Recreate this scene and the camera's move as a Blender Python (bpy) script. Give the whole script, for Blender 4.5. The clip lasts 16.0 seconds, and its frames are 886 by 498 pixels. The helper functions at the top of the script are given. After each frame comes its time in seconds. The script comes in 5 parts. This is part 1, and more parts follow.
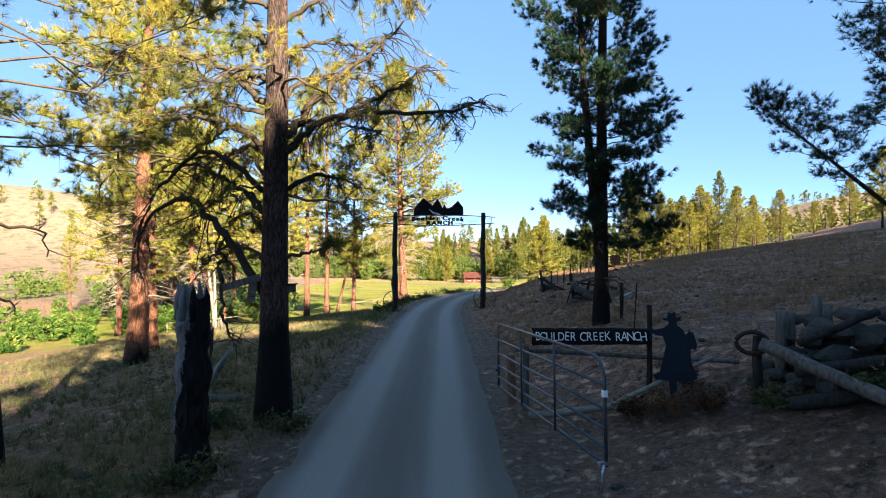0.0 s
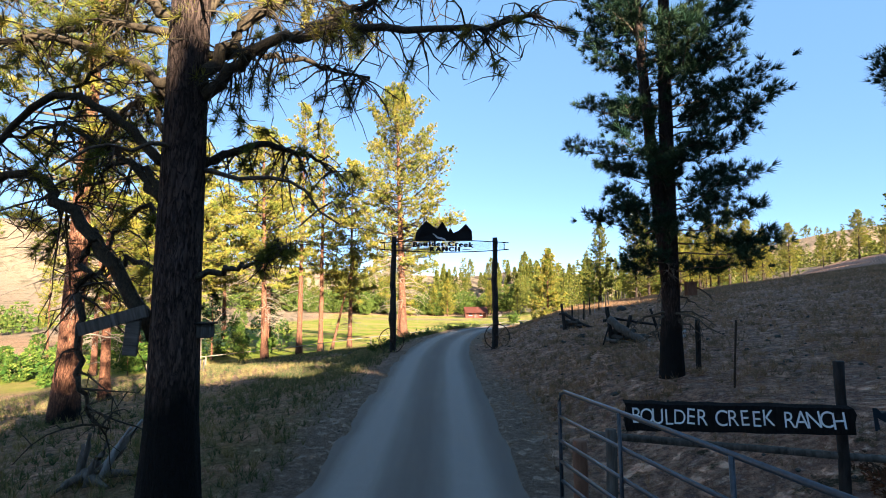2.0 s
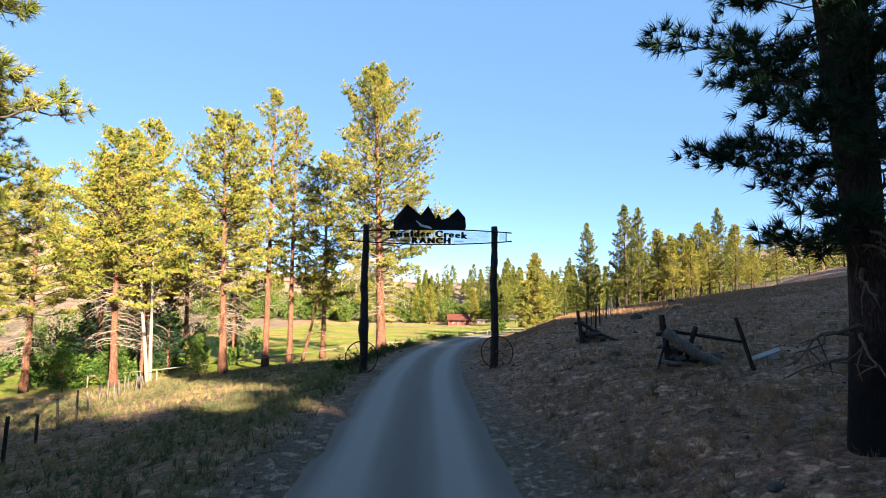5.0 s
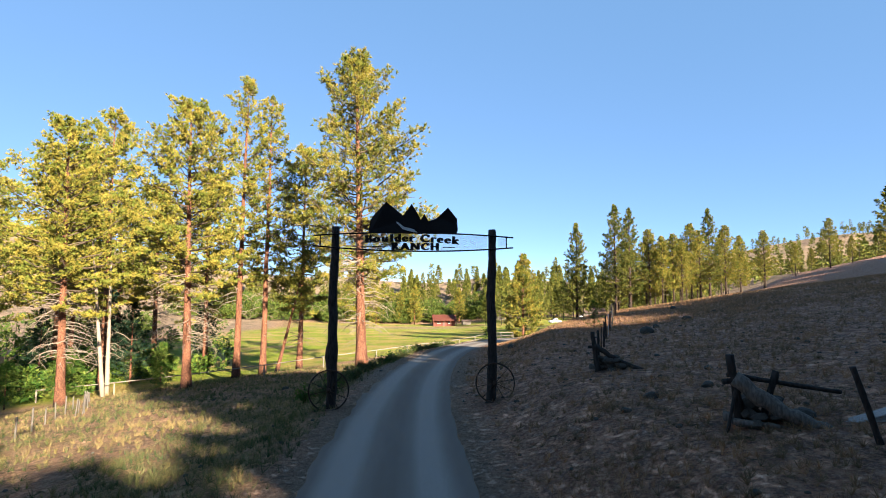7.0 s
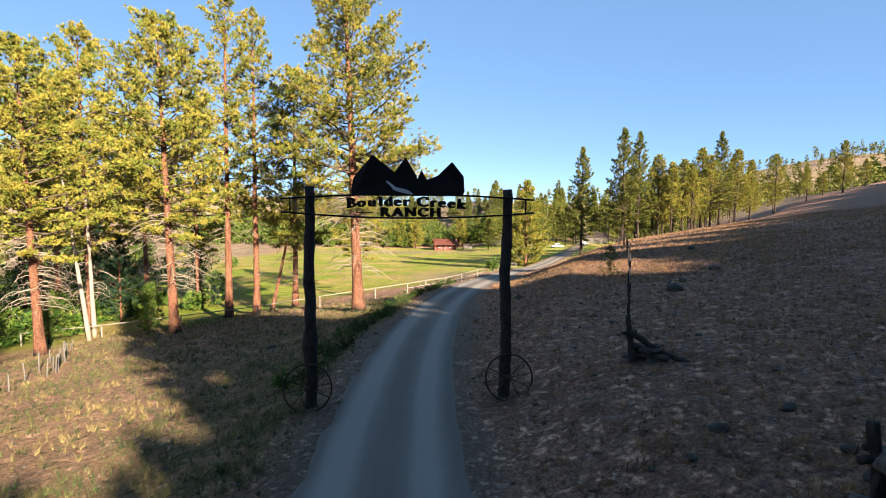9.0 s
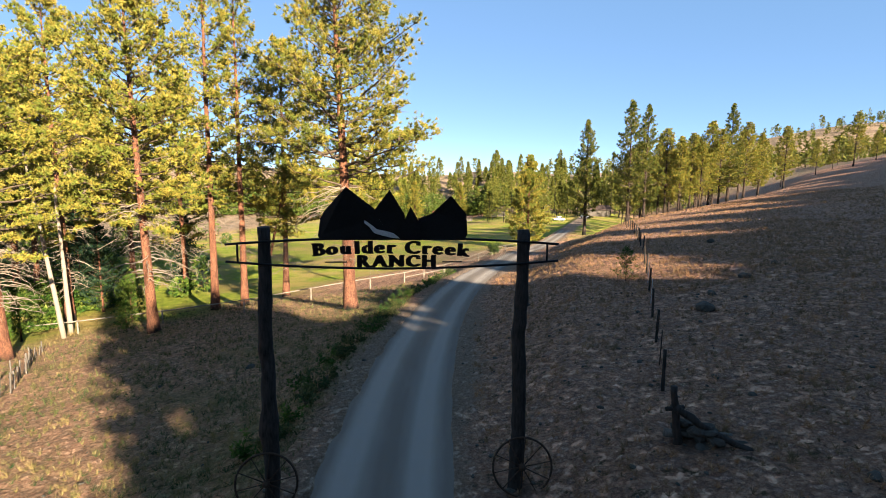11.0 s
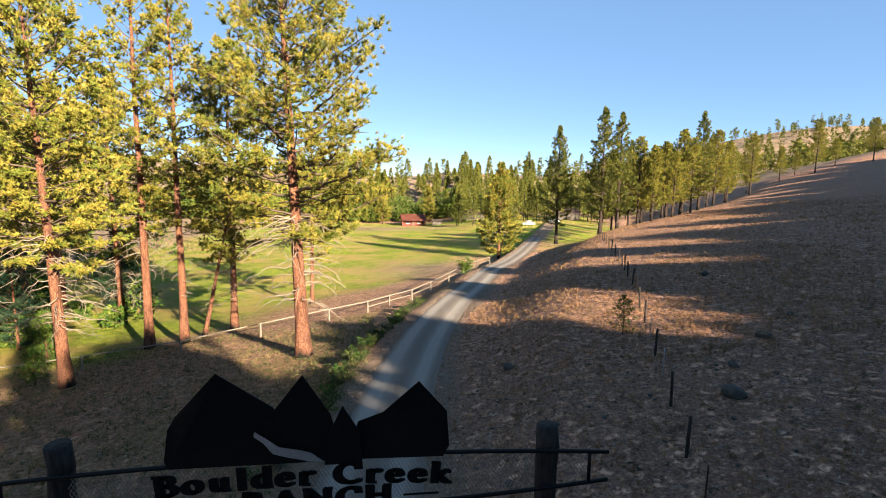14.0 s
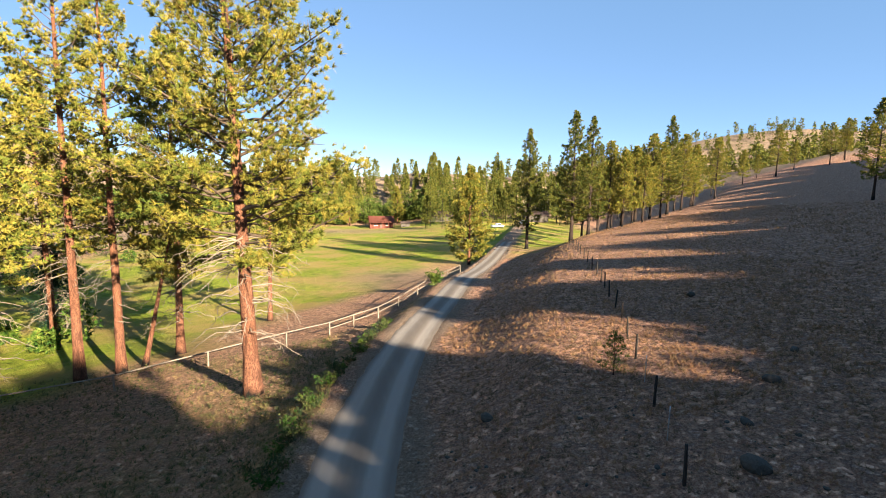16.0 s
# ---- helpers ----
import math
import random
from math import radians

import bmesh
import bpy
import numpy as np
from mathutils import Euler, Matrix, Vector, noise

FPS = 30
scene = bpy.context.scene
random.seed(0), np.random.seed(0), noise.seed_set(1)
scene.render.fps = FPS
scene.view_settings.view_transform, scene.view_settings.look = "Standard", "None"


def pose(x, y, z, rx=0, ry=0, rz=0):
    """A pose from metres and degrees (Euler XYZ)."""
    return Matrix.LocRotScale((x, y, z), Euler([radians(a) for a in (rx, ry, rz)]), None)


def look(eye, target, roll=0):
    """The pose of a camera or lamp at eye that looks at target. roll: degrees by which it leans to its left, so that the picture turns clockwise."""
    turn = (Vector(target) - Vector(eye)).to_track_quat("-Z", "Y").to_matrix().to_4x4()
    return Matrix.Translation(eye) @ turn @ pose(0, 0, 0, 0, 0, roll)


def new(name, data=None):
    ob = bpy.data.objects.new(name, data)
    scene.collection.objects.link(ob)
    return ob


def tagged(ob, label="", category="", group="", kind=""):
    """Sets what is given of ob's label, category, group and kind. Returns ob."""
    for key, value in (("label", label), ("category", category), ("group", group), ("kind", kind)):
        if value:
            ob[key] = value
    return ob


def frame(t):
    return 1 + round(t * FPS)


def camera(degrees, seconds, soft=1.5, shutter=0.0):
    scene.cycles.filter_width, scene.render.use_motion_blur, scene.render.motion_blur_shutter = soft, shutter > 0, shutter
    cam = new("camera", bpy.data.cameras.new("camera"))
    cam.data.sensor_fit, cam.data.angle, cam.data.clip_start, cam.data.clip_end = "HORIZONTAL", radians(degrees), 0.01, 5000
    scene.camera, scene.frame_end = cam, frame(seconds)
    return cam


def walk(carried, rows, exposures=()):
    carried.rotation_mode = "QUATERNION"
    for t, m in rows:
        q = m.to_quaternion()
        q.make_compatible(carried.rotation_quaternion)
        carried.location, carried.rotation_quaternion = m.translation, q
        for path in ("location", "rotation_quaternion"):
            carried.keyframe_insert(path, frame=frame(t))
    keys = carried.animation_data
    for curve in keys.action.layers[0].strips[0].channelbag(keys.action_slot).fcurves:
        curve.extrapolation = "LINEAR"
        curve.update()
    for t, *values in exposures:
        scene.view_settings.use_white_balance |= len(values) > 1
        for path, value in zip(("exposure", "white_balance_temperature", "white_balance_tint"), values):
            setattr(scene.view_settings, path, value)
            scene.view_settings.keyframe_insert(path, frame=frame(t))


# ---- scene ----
cam = camera(81.6, 16.0, 1.0)
METRES, EYE, TILT, LEAN, TURN = 30.0, 3.0, 0.0, 0.0, 0.0
ROWS = [
    (0.0, 0.0, 0.0, 0.0, -0.0, 0.0, -0.0),
    (0.5, -0.0031, 0.0349, -0.0021, 0.05, 0.34, 0.02),
    (1.0, -0.0056, 0.0687, -0.0041, 0.07, 1.47, 0.0),
    (1.5, -0.0079, 0.1022, -0.006, 0.03, 2.67, -0.02),
    (2.0, -0.0099, 0.1356, -0.0078, -0.0, 3.88, -0.06),
    (2.5, -0.0117, 0.1679, -0.0098, -0.02, 4.64, -0.07),
    (3.0, -0.0132, 0.1997, -0.0119, -0.53, 4.69, -0.13),
    (3.5, -0.0145, 0.2311, -0.0142, -1.24, 4.68, -0.17),
    (4.0, -0.0152, 0.2628, -0.0166, -1.2, 4.69, -0.17),
    (6.5, -0.0124, 0.4196, -0.0085, -3.61, 4.62, -0.36),
    (7.0, -0.0115, 0.4503, 0.0039, -3.63, 4.57, -0.34),
    (7.5, -0.0103, 0.4804, 0.0147, -3.61, 3.39, -0.34),
    (8.0, -0.0091, 0.5099, 0.025, -3.57, 0.3, -0.32),
    (8.5, -0.0077, 0.5383, 0.0386, -3.51, -2.19, -0.3),
    (9.0, -0.0059, 0.5661, 0.0529, -3.51, -4.22, -0.29),
    (11.5, 0.0052, 0.7047, 0.1183, -3.54, -7.81, -0.4),
    (12.0, 0.0072, 0.7315, 0.1297, -3.56, -7.81, -0.41),
    (12.5, 0.0095, 0.7591, 0.1403, -3.68, -7.81, -0.41),
    (13.0, 0.0111, 0.7862, 0.1499, -4.46, -7.82, -0.47),
    (13.5, 0.0135, 0.8147, 0.1579, -5.61, -7.82, -0.56),
    (14.0, 0.0158, 0.843, 0.1668, -7.03, -7.83, -0.69),
    (14.5, 0.0187, 0.8709, 0.1752, -7.96, -7.83, -0.72),
    (15.0, 0.0221, 0.8993, 0.1826, -8.88, -7.83, -0.82),
    (15.5, 0.0266, 0.9275, 0.1895, -9.77, -7.84, -0.86),
    (16.0, 0.0317, 0.9559, 0.1971, -10.5, -7.84, -0.88),
]
walk(cam, [(t, pose(0, 0, EYE, TILT, LEAN, TURN) @ pose(METRES * x, METRES * y, METRES * z, 90 + pitch, roll, yaw)) for t, x, y, z, yaw, pitch, roll in ROWS],
     exposures=[(0.0, 2.62, 6500, 10), (2.0, 2.68, 6500, 10), (4.0, 2.66, 6500, 10), (6.5, 2.38, 6500, 10), (9.0, 2.26, 6600, 10), (11.5, 2.27, 6850, 10), (16.0, 2.24, 6850, 10)])

# ---- world, sun ----
SUN_EL, SUN_ROT = radians(20), math.atan2(0.52, -0.854)
world = bpy.data.worlds.new("world")
scene.world = world
world.use_nodes = True
wn = world.node_tree.nodes
wl = world.node_tree.links
sky = wn.new("ShaderNodeTexSky")
sky.sky_type = "NISHITA"
sky.sun_disc = False
sky.sun_elevation, sky.sun_rotation = SUN_EL, SUN_ROT
sky.altitude, sky.air_density, sky.dust_density, sky.ozone_density = 1500, 0.55, 0.0, 2.4
sat = wn.new("ShaderNodeHueSaturation")
sat.inputs["Saturation"].default_value = 0.94
wl.new(sky.outputs["Color"], sat.inputs["Color"])
air = wn.new("ShaderNodeMix")
air.data_type = "RGBA"
air.inputs[0].default_value = 0.6
air.inputs[7].default_value = (0.80, 1.72, 3.10, 1)
wl.new(sat.outputs["Color"], air.inputs[6])
wl.new(air.outputs[2], wn["Background"].inputs["Color"])
wn["Background"].inputs["Strength"].default_value = 0.064
sun = new("sun", bpy.data.lights.new("sun", "SUN"))
sun.data.energy, sun.data.angle, sun.data.color = 5.9, radians(0.6), (1.0, 0.87, 0.69)
sun.matrix_world = look((40, -50, 60), (40 - 0.52 * 50, -50 + 0.854 * 50, 60 - 50 * math.tan(SUN_EL)))


# ---- the lie of the land ----
def sstep(a, b, v):
    t = np.clip((v - a) / (b - a), 0, 1)
    return t * t * (3 - 2 * t)


def smax(a, b, k):
    return 0.5 * (a + b + np.sqrt((a - b) ** 2 + k * k))


def road_x(y):
    y = np.asarray(y, float)
    q = np.clip(y - 25, 0, 49)
    return -0.7 + 0.0041 * q * q + 0.40 * np.maximum(y - 74, 0) - 1.2 * np.exp(-((y - 96) / 15) ** 2)


def road_z(y):
    y = np.asarray(y, float)
    a = np.clip(y, -30, 105)
    return -0.1 - 0.008 * a - 0.0004 * a * a * (a > 0) - 0.035 * np.clip(y - 105, 0, 200)


def hill(x, y, h, cx, cy, wx, wy):
    return h * np.exp(-((x - cx) / wx) ** 2 - ((y - cy) / wy) ** 2)


def ripple(x, y):
    return (0.035 * np.sin(x * 1.9 + 1.3 * np.sin(y * 0.8)) * np.sin(y * 1.6 + np.sin(x * 1.1))
            + 0.06 * np.sin(x * 0.43 + 2.0 + np.sin(y * 0.31)) * np.sin(y * 0.37 + 0.6 * np.sin(x * 0.29)))


def valley_z(x, y):
    return -7.9 - np.clip(y - 112, 0, 190) * (0.055 - 0.030 * sstep(15, 62, x))


def ground_z(x, y):
    x = np.asarray(x, float)
    y = np.asarray(y, float)
    u = x - road_x(y)
    zr = road_z(y)
    yl = np.clip(y, -40, 120)
    zl = 0.79 + 0.1273 * np.clip(x, -60, 14) - 0.0361 * yl - 0.0005 * yl * yl * (yl > 0) - 0.06 * np.clip(y - 120, 0, 200)
    zl = smax(zl, valley_z(x, y), 1.2)
    xx = np.minimum(x, 260) + 0.2 * np.clip(x - 150, 0, 110)
    past = y - (80 + 0.78 * np.minimum(x, 150) + 0.45 * np.maximum(x - 150, 0))
    dip = 0.052 * smax(np.minimum(y, 190) - 58, 0 * x, 8) * (1 - 0.62 * sstep(95, 145, x))
    zright = 0.585 + 0.1353 * xx - 0.0332 * np.clip(y, -60, 220) - dip - 0.2 * smax(past, 0 * x, 6)
    zright = smax(zright, valley_z(x, y), 1.0)
    wl_ = sstep(-1.8, -5.5, u)
    wr_ = np.clip((u - 1.7) / (3.8 + 1.4 * sstep(14, 9, y) + 0.16 * np.clip(y - 32, 0, 90)), 0, 1)
    wr_ = wr_ * wr_ * (3 - 2 * wr_)
    z = np.where(u < 0, zr * (1 - wl_) + zl * wl_, zr * (1 - wr_) + zright * wr_)
    z = z + hill(x, y, 76, -430, 470, 230, 210) + hill(x, y, 25, 0, 430, 320, 85) + hill(x, y, 88, 680, 720, 330, 260)
    z = z + 18 * sstep(600, 1100, np.hypot(x, y))
    return z + ripple(x, y) * sstep(1.6, 3.5, np.abs(u))


def gz(x, y):
    return float(ground_z(x, y))


# ---- materials ----
def node_material(name, rough=0.8, metal=0.0):
    m = bpy.data.materials.new(name)
    m.use_nodes = True
    b = m.node_tree.nodes["Principled BSDF"]
    b.inputs["Roughness"].default_value = rough
    b.inputs["Metallic"].default_value = metal
    return m, m.node_tree.nodes, m.node_tree.links, b


def coords(n, l, stretch=(1, 1, 1), vary=True, space="Object"):
    tc = n.new("ShaderNodeTexCoord")
    mp = n.new("ShaderNodeMapping")
    mp.inputs["Scale"].default_value = stretch
    l.new(tc.outputs[space], mp.inputs["Vector"])
    if vary:
        oi = n.new("ShaderNodeObjectInfo")
        ml = n.new("ShaderNodeMath")
        ml.operation = "MULTIPLY"
        ml.inputs[1].default_value = 37.0
        l.new(oi.outputs["Random"], ml.inputs[0])
        l.new(ml.outputs[0], mp.inputs["Location"])
    return mp.outputs["Vector"]


def noise_tex(n, l, vec, scale, detail=5.0, rough=0.6):
    t = n.new("ShaderNodeTexNoise")
    t.inputs["Scale"].default_value = scale
    t.inputs["Detail"].default_value = detail
    t.inputs["Roughness"].default_value = rough
    l.new(vec, t.inputs["Vector"])
    return t.outputs["Fac"]


def ramp(n, l, fac, stops):
    r = n.new("ShaderNodeValToRGB")
    e = r.color_ramp.elements
    while len(e) < len(stops):
        e.new(0.5)
    for i, (p, c) in enumerate(stops):
        e[i].position, e[i].color = p, (*c, 1)
    l.new(fac, r.inputs["Fac"])
    return r.outputs["Color"]


def mixed(n, l, fac, a, b, mode="MIX"):
    x = n.new("ShaderNodeMix")
    x.data_type, x.blend_type = "RGBA", mode
    for sock, v in ((0, fac), (6, a), (7, b)):
        if isinstance(v, (int, float)):
            x.inputs[sock].default_value = v
        elif isinstance(v, tuple):
            x.inputs[sock].default_value = (*v, 1)
        else:
            l.new(v, x.inputs[sock])
    return x.outputs[2]


def bumped(n, l, b, height, strength, distance):
    bp = n.new("ShaderNodeBump")
    bp.inputs["Strength"].default_value = strength
    bp.inputs["Distance"].default_value = distance
    l.new(height, bp.inputs["Height"])
    l.new(bp.outputs["Normal"], b.inputs["Normal"])


def surface(name, dark, light, scale=8.0, stretch=(1, 1, 1), rough=0.8, metal=0.0, bump=0.4, dist=0.01, accent=None, spec=0.2):
    """Two-scale mottled surface: grain, larger stains, fine relief."""
    m, n, l, b = node_material(name, rough, metal)
    b.inputs["Specular IOR Level"].default_value = spec
    v = coords(n, l, stretch)
    fine = noise_tex(n, l, v, scale * 4, 6)
    broad = noise_tex(n, l, v, scale * 0.5, 3)
    c = ramp(n, l, fine, [(0.3, dark), (0.72, light)])
    c = mixed(n, l, broad, c, accent or tuple(0.6 * a for a in dark), "MIX")
    c = mixed(n, l, 0.55, ramp(n, l, fine, [(0.3, dark), (0.72, light)]), c)
    l.new(c, b.inputs["Base Color"])
    bumped(n, l, b, fine, bump, dist)
    return m


def bark_material(name, plate, crack, char_shade=0.0):
    m, n, l, b = node_material(name, 0.9)
    b.inputs["Specular IOR Level"].default_value = 0.1
    v = coords(n, l, (1, 1, 0.22))
    vo = n.new("ShaderNodeTexVoronoi")
    vo.feature = "DISTANCE_TO_EDGE"
    vo.inputs["Scale"].default_value = 15.0
    w = noise_tex(n, l, v, 5, 4)
    wv = n.new("ShaderNodeVectorMath")
    wv.operation = "MULTIPLY_ADD"
    wv.inputs[1].default_value = (0.55, 0.55, 0.55)
    cx = n.new("ShaderNodeCombineXYZ")
    for i in range(3):
        l.new(w, cx.inputs[i])
    l.new(cx.outputs[0], wv.inputs[0])
    l.new(v, wv.inputs[2])
    l.new(wv.outputs[0], vo.inputs["Vector"])
    fine = noise_tex(n, l, v, 40, 6)
    broad = noise_tex(n, l, v, 1.6, 3)
    tone = ramp(n, l, fine, [(0.25, tuple(0.55 * a for a in plate)), (0.7, plate)])
    tone = mixed(n, l, ramp(n, l, broad, [(0.4, (0, 0, 0)), (0.65, (1, 1, 1))]), tone, tuple(a * k for a, k in zip(plate, (0.62, 0.66, 0.75))))
    edge = ramp(n, l, vo.outputs["Distance"], [(0.02, (0, 0, 0)), (0.20, (1, 1, 1))])
    edge = mixed(n, l, 0.42, edge, ramp(n, l, fine, [(0.35, (0, 0, 0)), (0.6, (1, 1, 1))]))
    c = mixed(n, l, edge, crack, tone)
    c = mixed(n, l, ramp(n, l, noise_tex(n, l, v, 3.2, 5, 0.7), [(0.52, (0, 0, 0)), (0.62, (0.8, 0.8, 0.8))]), c, tuple(0.5 * (a + 0.3 * b_) for a, b_ in zip(crack, plate)))
    # trunk foot blackened up to this height: burn, and on the old pine painted shade
    if char_shade:
        tc = n.new("ShaderNodeTexCoord")
        sp = n.new("ShaderNodeSeparateXYZ")
        l.new(tc.outputs["Object"], sp.inputs[0])
        ad = n.new("ShaderNodeMath")
        ad.operation = "MULTIPLY_ADD"
        ad.inputs[1].default_value = 2.2
        l.new(broad, ad.inputs[0])
        l.new(sp.outputs["Z"], ad.inputs[2])
        mr = n.new("ShaderNodeMapRange")
        mr.inputs["From Min"].default_value, mr.inputs["From Max"].default_value = char_shade + 0.9, char_shade + 1.5
        mr.inputs["To Min"].default_value, mr.inputs["To Max"].default_value = 1, 0
        l.new(ad.outputs[0], mr.inputs["Value"])
        c = mixed(n, l, mr.outputs[0], c, (0.012, 0.011, 0.010))
    l.new(c, b.inputs["Base Color"])
    bumped(n, l, b, edge, 0.9, 0.04)
    return m


def leaf_material(name, a, bcol, c, trans=0.35, clump=1.1):
    m, n, l, b = node_material(name, 0.55)
    ge = n.new("ShaderNodeNewGeometry")
    v = coords(n, l)
    br = noise_tex(n, l, v, clump, 3)
    col = ramp(n, l, ge.outputs["Random Per Island"], [(0.0, a), (0.5, bcol), (1.0, c)])
    col = mixed(n, l, ramp(n, l, br, [(0.42, (0, 0, 0)), (0.58, (0.9, 0.9, 0.9))]), col, tuple(q * k for q, k in zip(a, (0.55, 0.80, 0.85))), "MIX")
    l.new(col, b.inputs["Base Color"])
    b.inputs["Specular IOR Level"].default_value = 0.08
    tr = n.new("ShaderNodeBsdfTranslucent")
    l.new(col, tr.inputs["Color"])
    ms = n.new("ShaderNodeMixShader")
    ms.inputs[0].default_value = trans
    l.new(b.outputs[0], ms.inputs[1])
    l.new(tr.outputs[0], ms.inputs[2])
    l.new(ms.outputs[0], n["Material Output"].inputs["Surface"])
    return m


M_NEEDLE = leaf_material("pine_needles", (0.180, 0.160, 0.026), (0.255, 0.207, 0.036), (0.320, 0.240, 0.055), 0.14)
# darker copy of the needles: the shade of unlit pines put into the colour
M_NEEDLE_SHADE = leaf_material("shade_toned_pine_needles", (0.018, 0.040, 0.022), (0.032, 0.060, 0.028), (0.060, 0.080, 0.035), 0.15)
M_FAR = leaf_material("far_foliage", (0.105, 0.108, 0.021), (0.155, 0.142, 0.027), (0.205, 0.172, 0.038), 0.16)
M_LEAF = leaf_material("shrub_leaves", (0.045, 0.085, 0.014), (0.10, 0.150, 0.024), (0.19, 0.21, 0.045), 0.22)
M_BROAD = leaf_material("broadleaf_leaves", (0.085, 0.115, 0.022), (0.12, 0.145, 0.028), (0.17, 0.175, 0.042), 0.2)
M_WEED = leaf_material("weed_leaves", (0.05, 0.066, 0.024), (0.10, 0.112, 0.038), (0.18, 0.165, 0.072))
M_RUSTLEAF = leaf_material("rust_leaves", (0.10, 0.038, 0.020), (0.20, 0.075, 0.040), (0.10, 0.070, 0.030))
M_STRAW = leaf_material("dry_grass_blades", (0.25, 0.125, 0.064), (0.37, 0.200, 0.104), (0.48, 0.295, 0.165), 0.35)
M_MIXGRASS = leaf_material("mixed_grass_blades", (0.13, 0.110, 0.034), (0.24, 0.175, 0.070), (0.36, 0.255, 0.120), 0.25, 0.35)
M_GREENGRASS = leaf_material("green_grass_blades", (0.085, 0.090, 0.032), (0.17, 0.155, 0.058), (0.30, 0.235, 0.115), 0.3)
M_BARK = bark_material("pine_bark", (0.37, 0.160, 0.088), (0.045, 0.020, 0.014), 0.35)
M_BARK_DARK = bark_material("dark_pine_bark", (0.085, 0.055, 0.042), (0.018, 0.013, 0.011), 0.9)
# the high black foot paints the lower trunk's shade along with some burn
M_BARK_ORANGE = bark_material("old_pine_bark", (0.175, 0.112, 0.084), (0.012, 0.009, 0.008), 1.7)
M_LIMB = surface("limb_bark", (0.045, 0.033, 0.024), (0.19, 0.135, 0.09), 12, (1, 1, 0.5))
M_BOUGH = surface("bough_bark", (0.022, 0.017, 0.012), (0.115, 0.082, 0.048), 12, (1, 1, 0.5))
M_DEADLIMB = surface("dead_limbs", (0.17, 0.13, 0.095), (0.38, 0.31, 0.24), 12, (1, 1, 0.4))
M_LOG = surface("weathered_log", (0.05, 0.041, 0.033), (0.20, 0.175, 0.148), 6, (1, 1, 0.12), 0.85, 0, 0.6, 0.01)
M_POLE = surface("bleached_pole", (0.13, 0.105, 0.08), (0.36, 0.30, 0.235), 8, (0.15, 1, 1), 0.8)
M_DARKPOST = surface("tarred_post", (0.006, 0.005, 0.0045), (0.055, 0.045, 0.038), 5, (1, 1, 0.2), 0.85, 0, 0.8, 0.012, spec=0.2)
M_CHAR = surface("charred_wood", (0.005, 0.005, 0.005), (0.022, 0.019, 0.017), 10, (1, 1, 0.3), 0.95, 0, 0.8, 0.015, spec=0.08)
M_SILVER = surface("silvered_wood", (0.20, 0.19, 0.18), (0.42, 0.41, 0.39), 8, (1, 1, 0.1), 0.85, 0, 0.5, 0.008)
M_STEEL = surface("black_steel", (0.004, 0.004, 0.0045), (0.010, 0.0098, 0.010), 5, spec=0.12, rough=0.4, metal=0.0, bump=0.25, dist=0.004)
M_NAVY = surface("blue_black_sheet_steel", (0.008, 0.014, 0.020), (0.014, 0.026, 0.036), 5, rough=0.6, bump=0.05, dist=0.002)
M_RUSTSTEEL = surface("rusty_iron", (0.03, 0.018, 0.012), (0.10, 0.06, 0.04), 14, rough=0.75, metal=0.5, bump=0.3, dist=0.002)
M_TUBE = surface("painted_tube", (0.016, 0.022, 0.030), (0.060, 0.072, 0.088), 9, spec=0.5, rough=0.36, metal=0.1, bump=0.1, dist=0.002)
M_GALV = surface("galvanised_steel", (0.35, 0.36, 0.37), (0.62, 0.63, 0.64), 16, rough=0.38, metal=0.85, spec=0.5, bump=0.9, dist=0.006)
M_WHITE = surface("white_lettering_paint", (0.80, 0.80, 0.78), (0.90, 0.90, 0.88), 20, rough=0.7)
M_ROCK = surface("field_stone", (0.012, 0.0115, 0.011), (0.072, 0.065, 0.056), 5, rough=0.9, bump=0.8, dist=0.02, accent=(0.07, 0.065, 0.05))
M_REDWOOD = surface("red_log_wall", (0.13, 0.045, 0.032), (0.23, 0.08, 0.055), 5, (0.1, 1, 1), 0.8)
M_REDROOF = surface("red_metal_roof", (0.17, 0.060, 0.042), (0.25, 0.085, 0.06), 4, rough=0.7)
M_BROWNROOF = surface("brown_shingle_roof", (0.10, 0.07, 0.06), (0.2, 0.14, 0.12), 6, rough=0.85)
M_WHITEPAINT = surface("white_vehicle_paint", (0.7, 0.7, 0.7), (0.8, 0.8, 0.8), 2, rough=0.35, bump=0.02)
M_GLASS = surface("dark_window_glass", (0.02, 0.025, 0.03), (0.05, 0.055, 0.06), 2, rough=0.1, bump=0.0)
M_RUBBER = surface("tyre_rubber", (0.015, 0.015, 0.015), (0.04, 0.04, 0.04), 9, rough=0.9)
M_REDBROWN = surface("red_brown_post", (0.16, 0.07, 0.04), (0.32, 0.16, 0.10), 8, (1, 1, 0.15), 0.85)


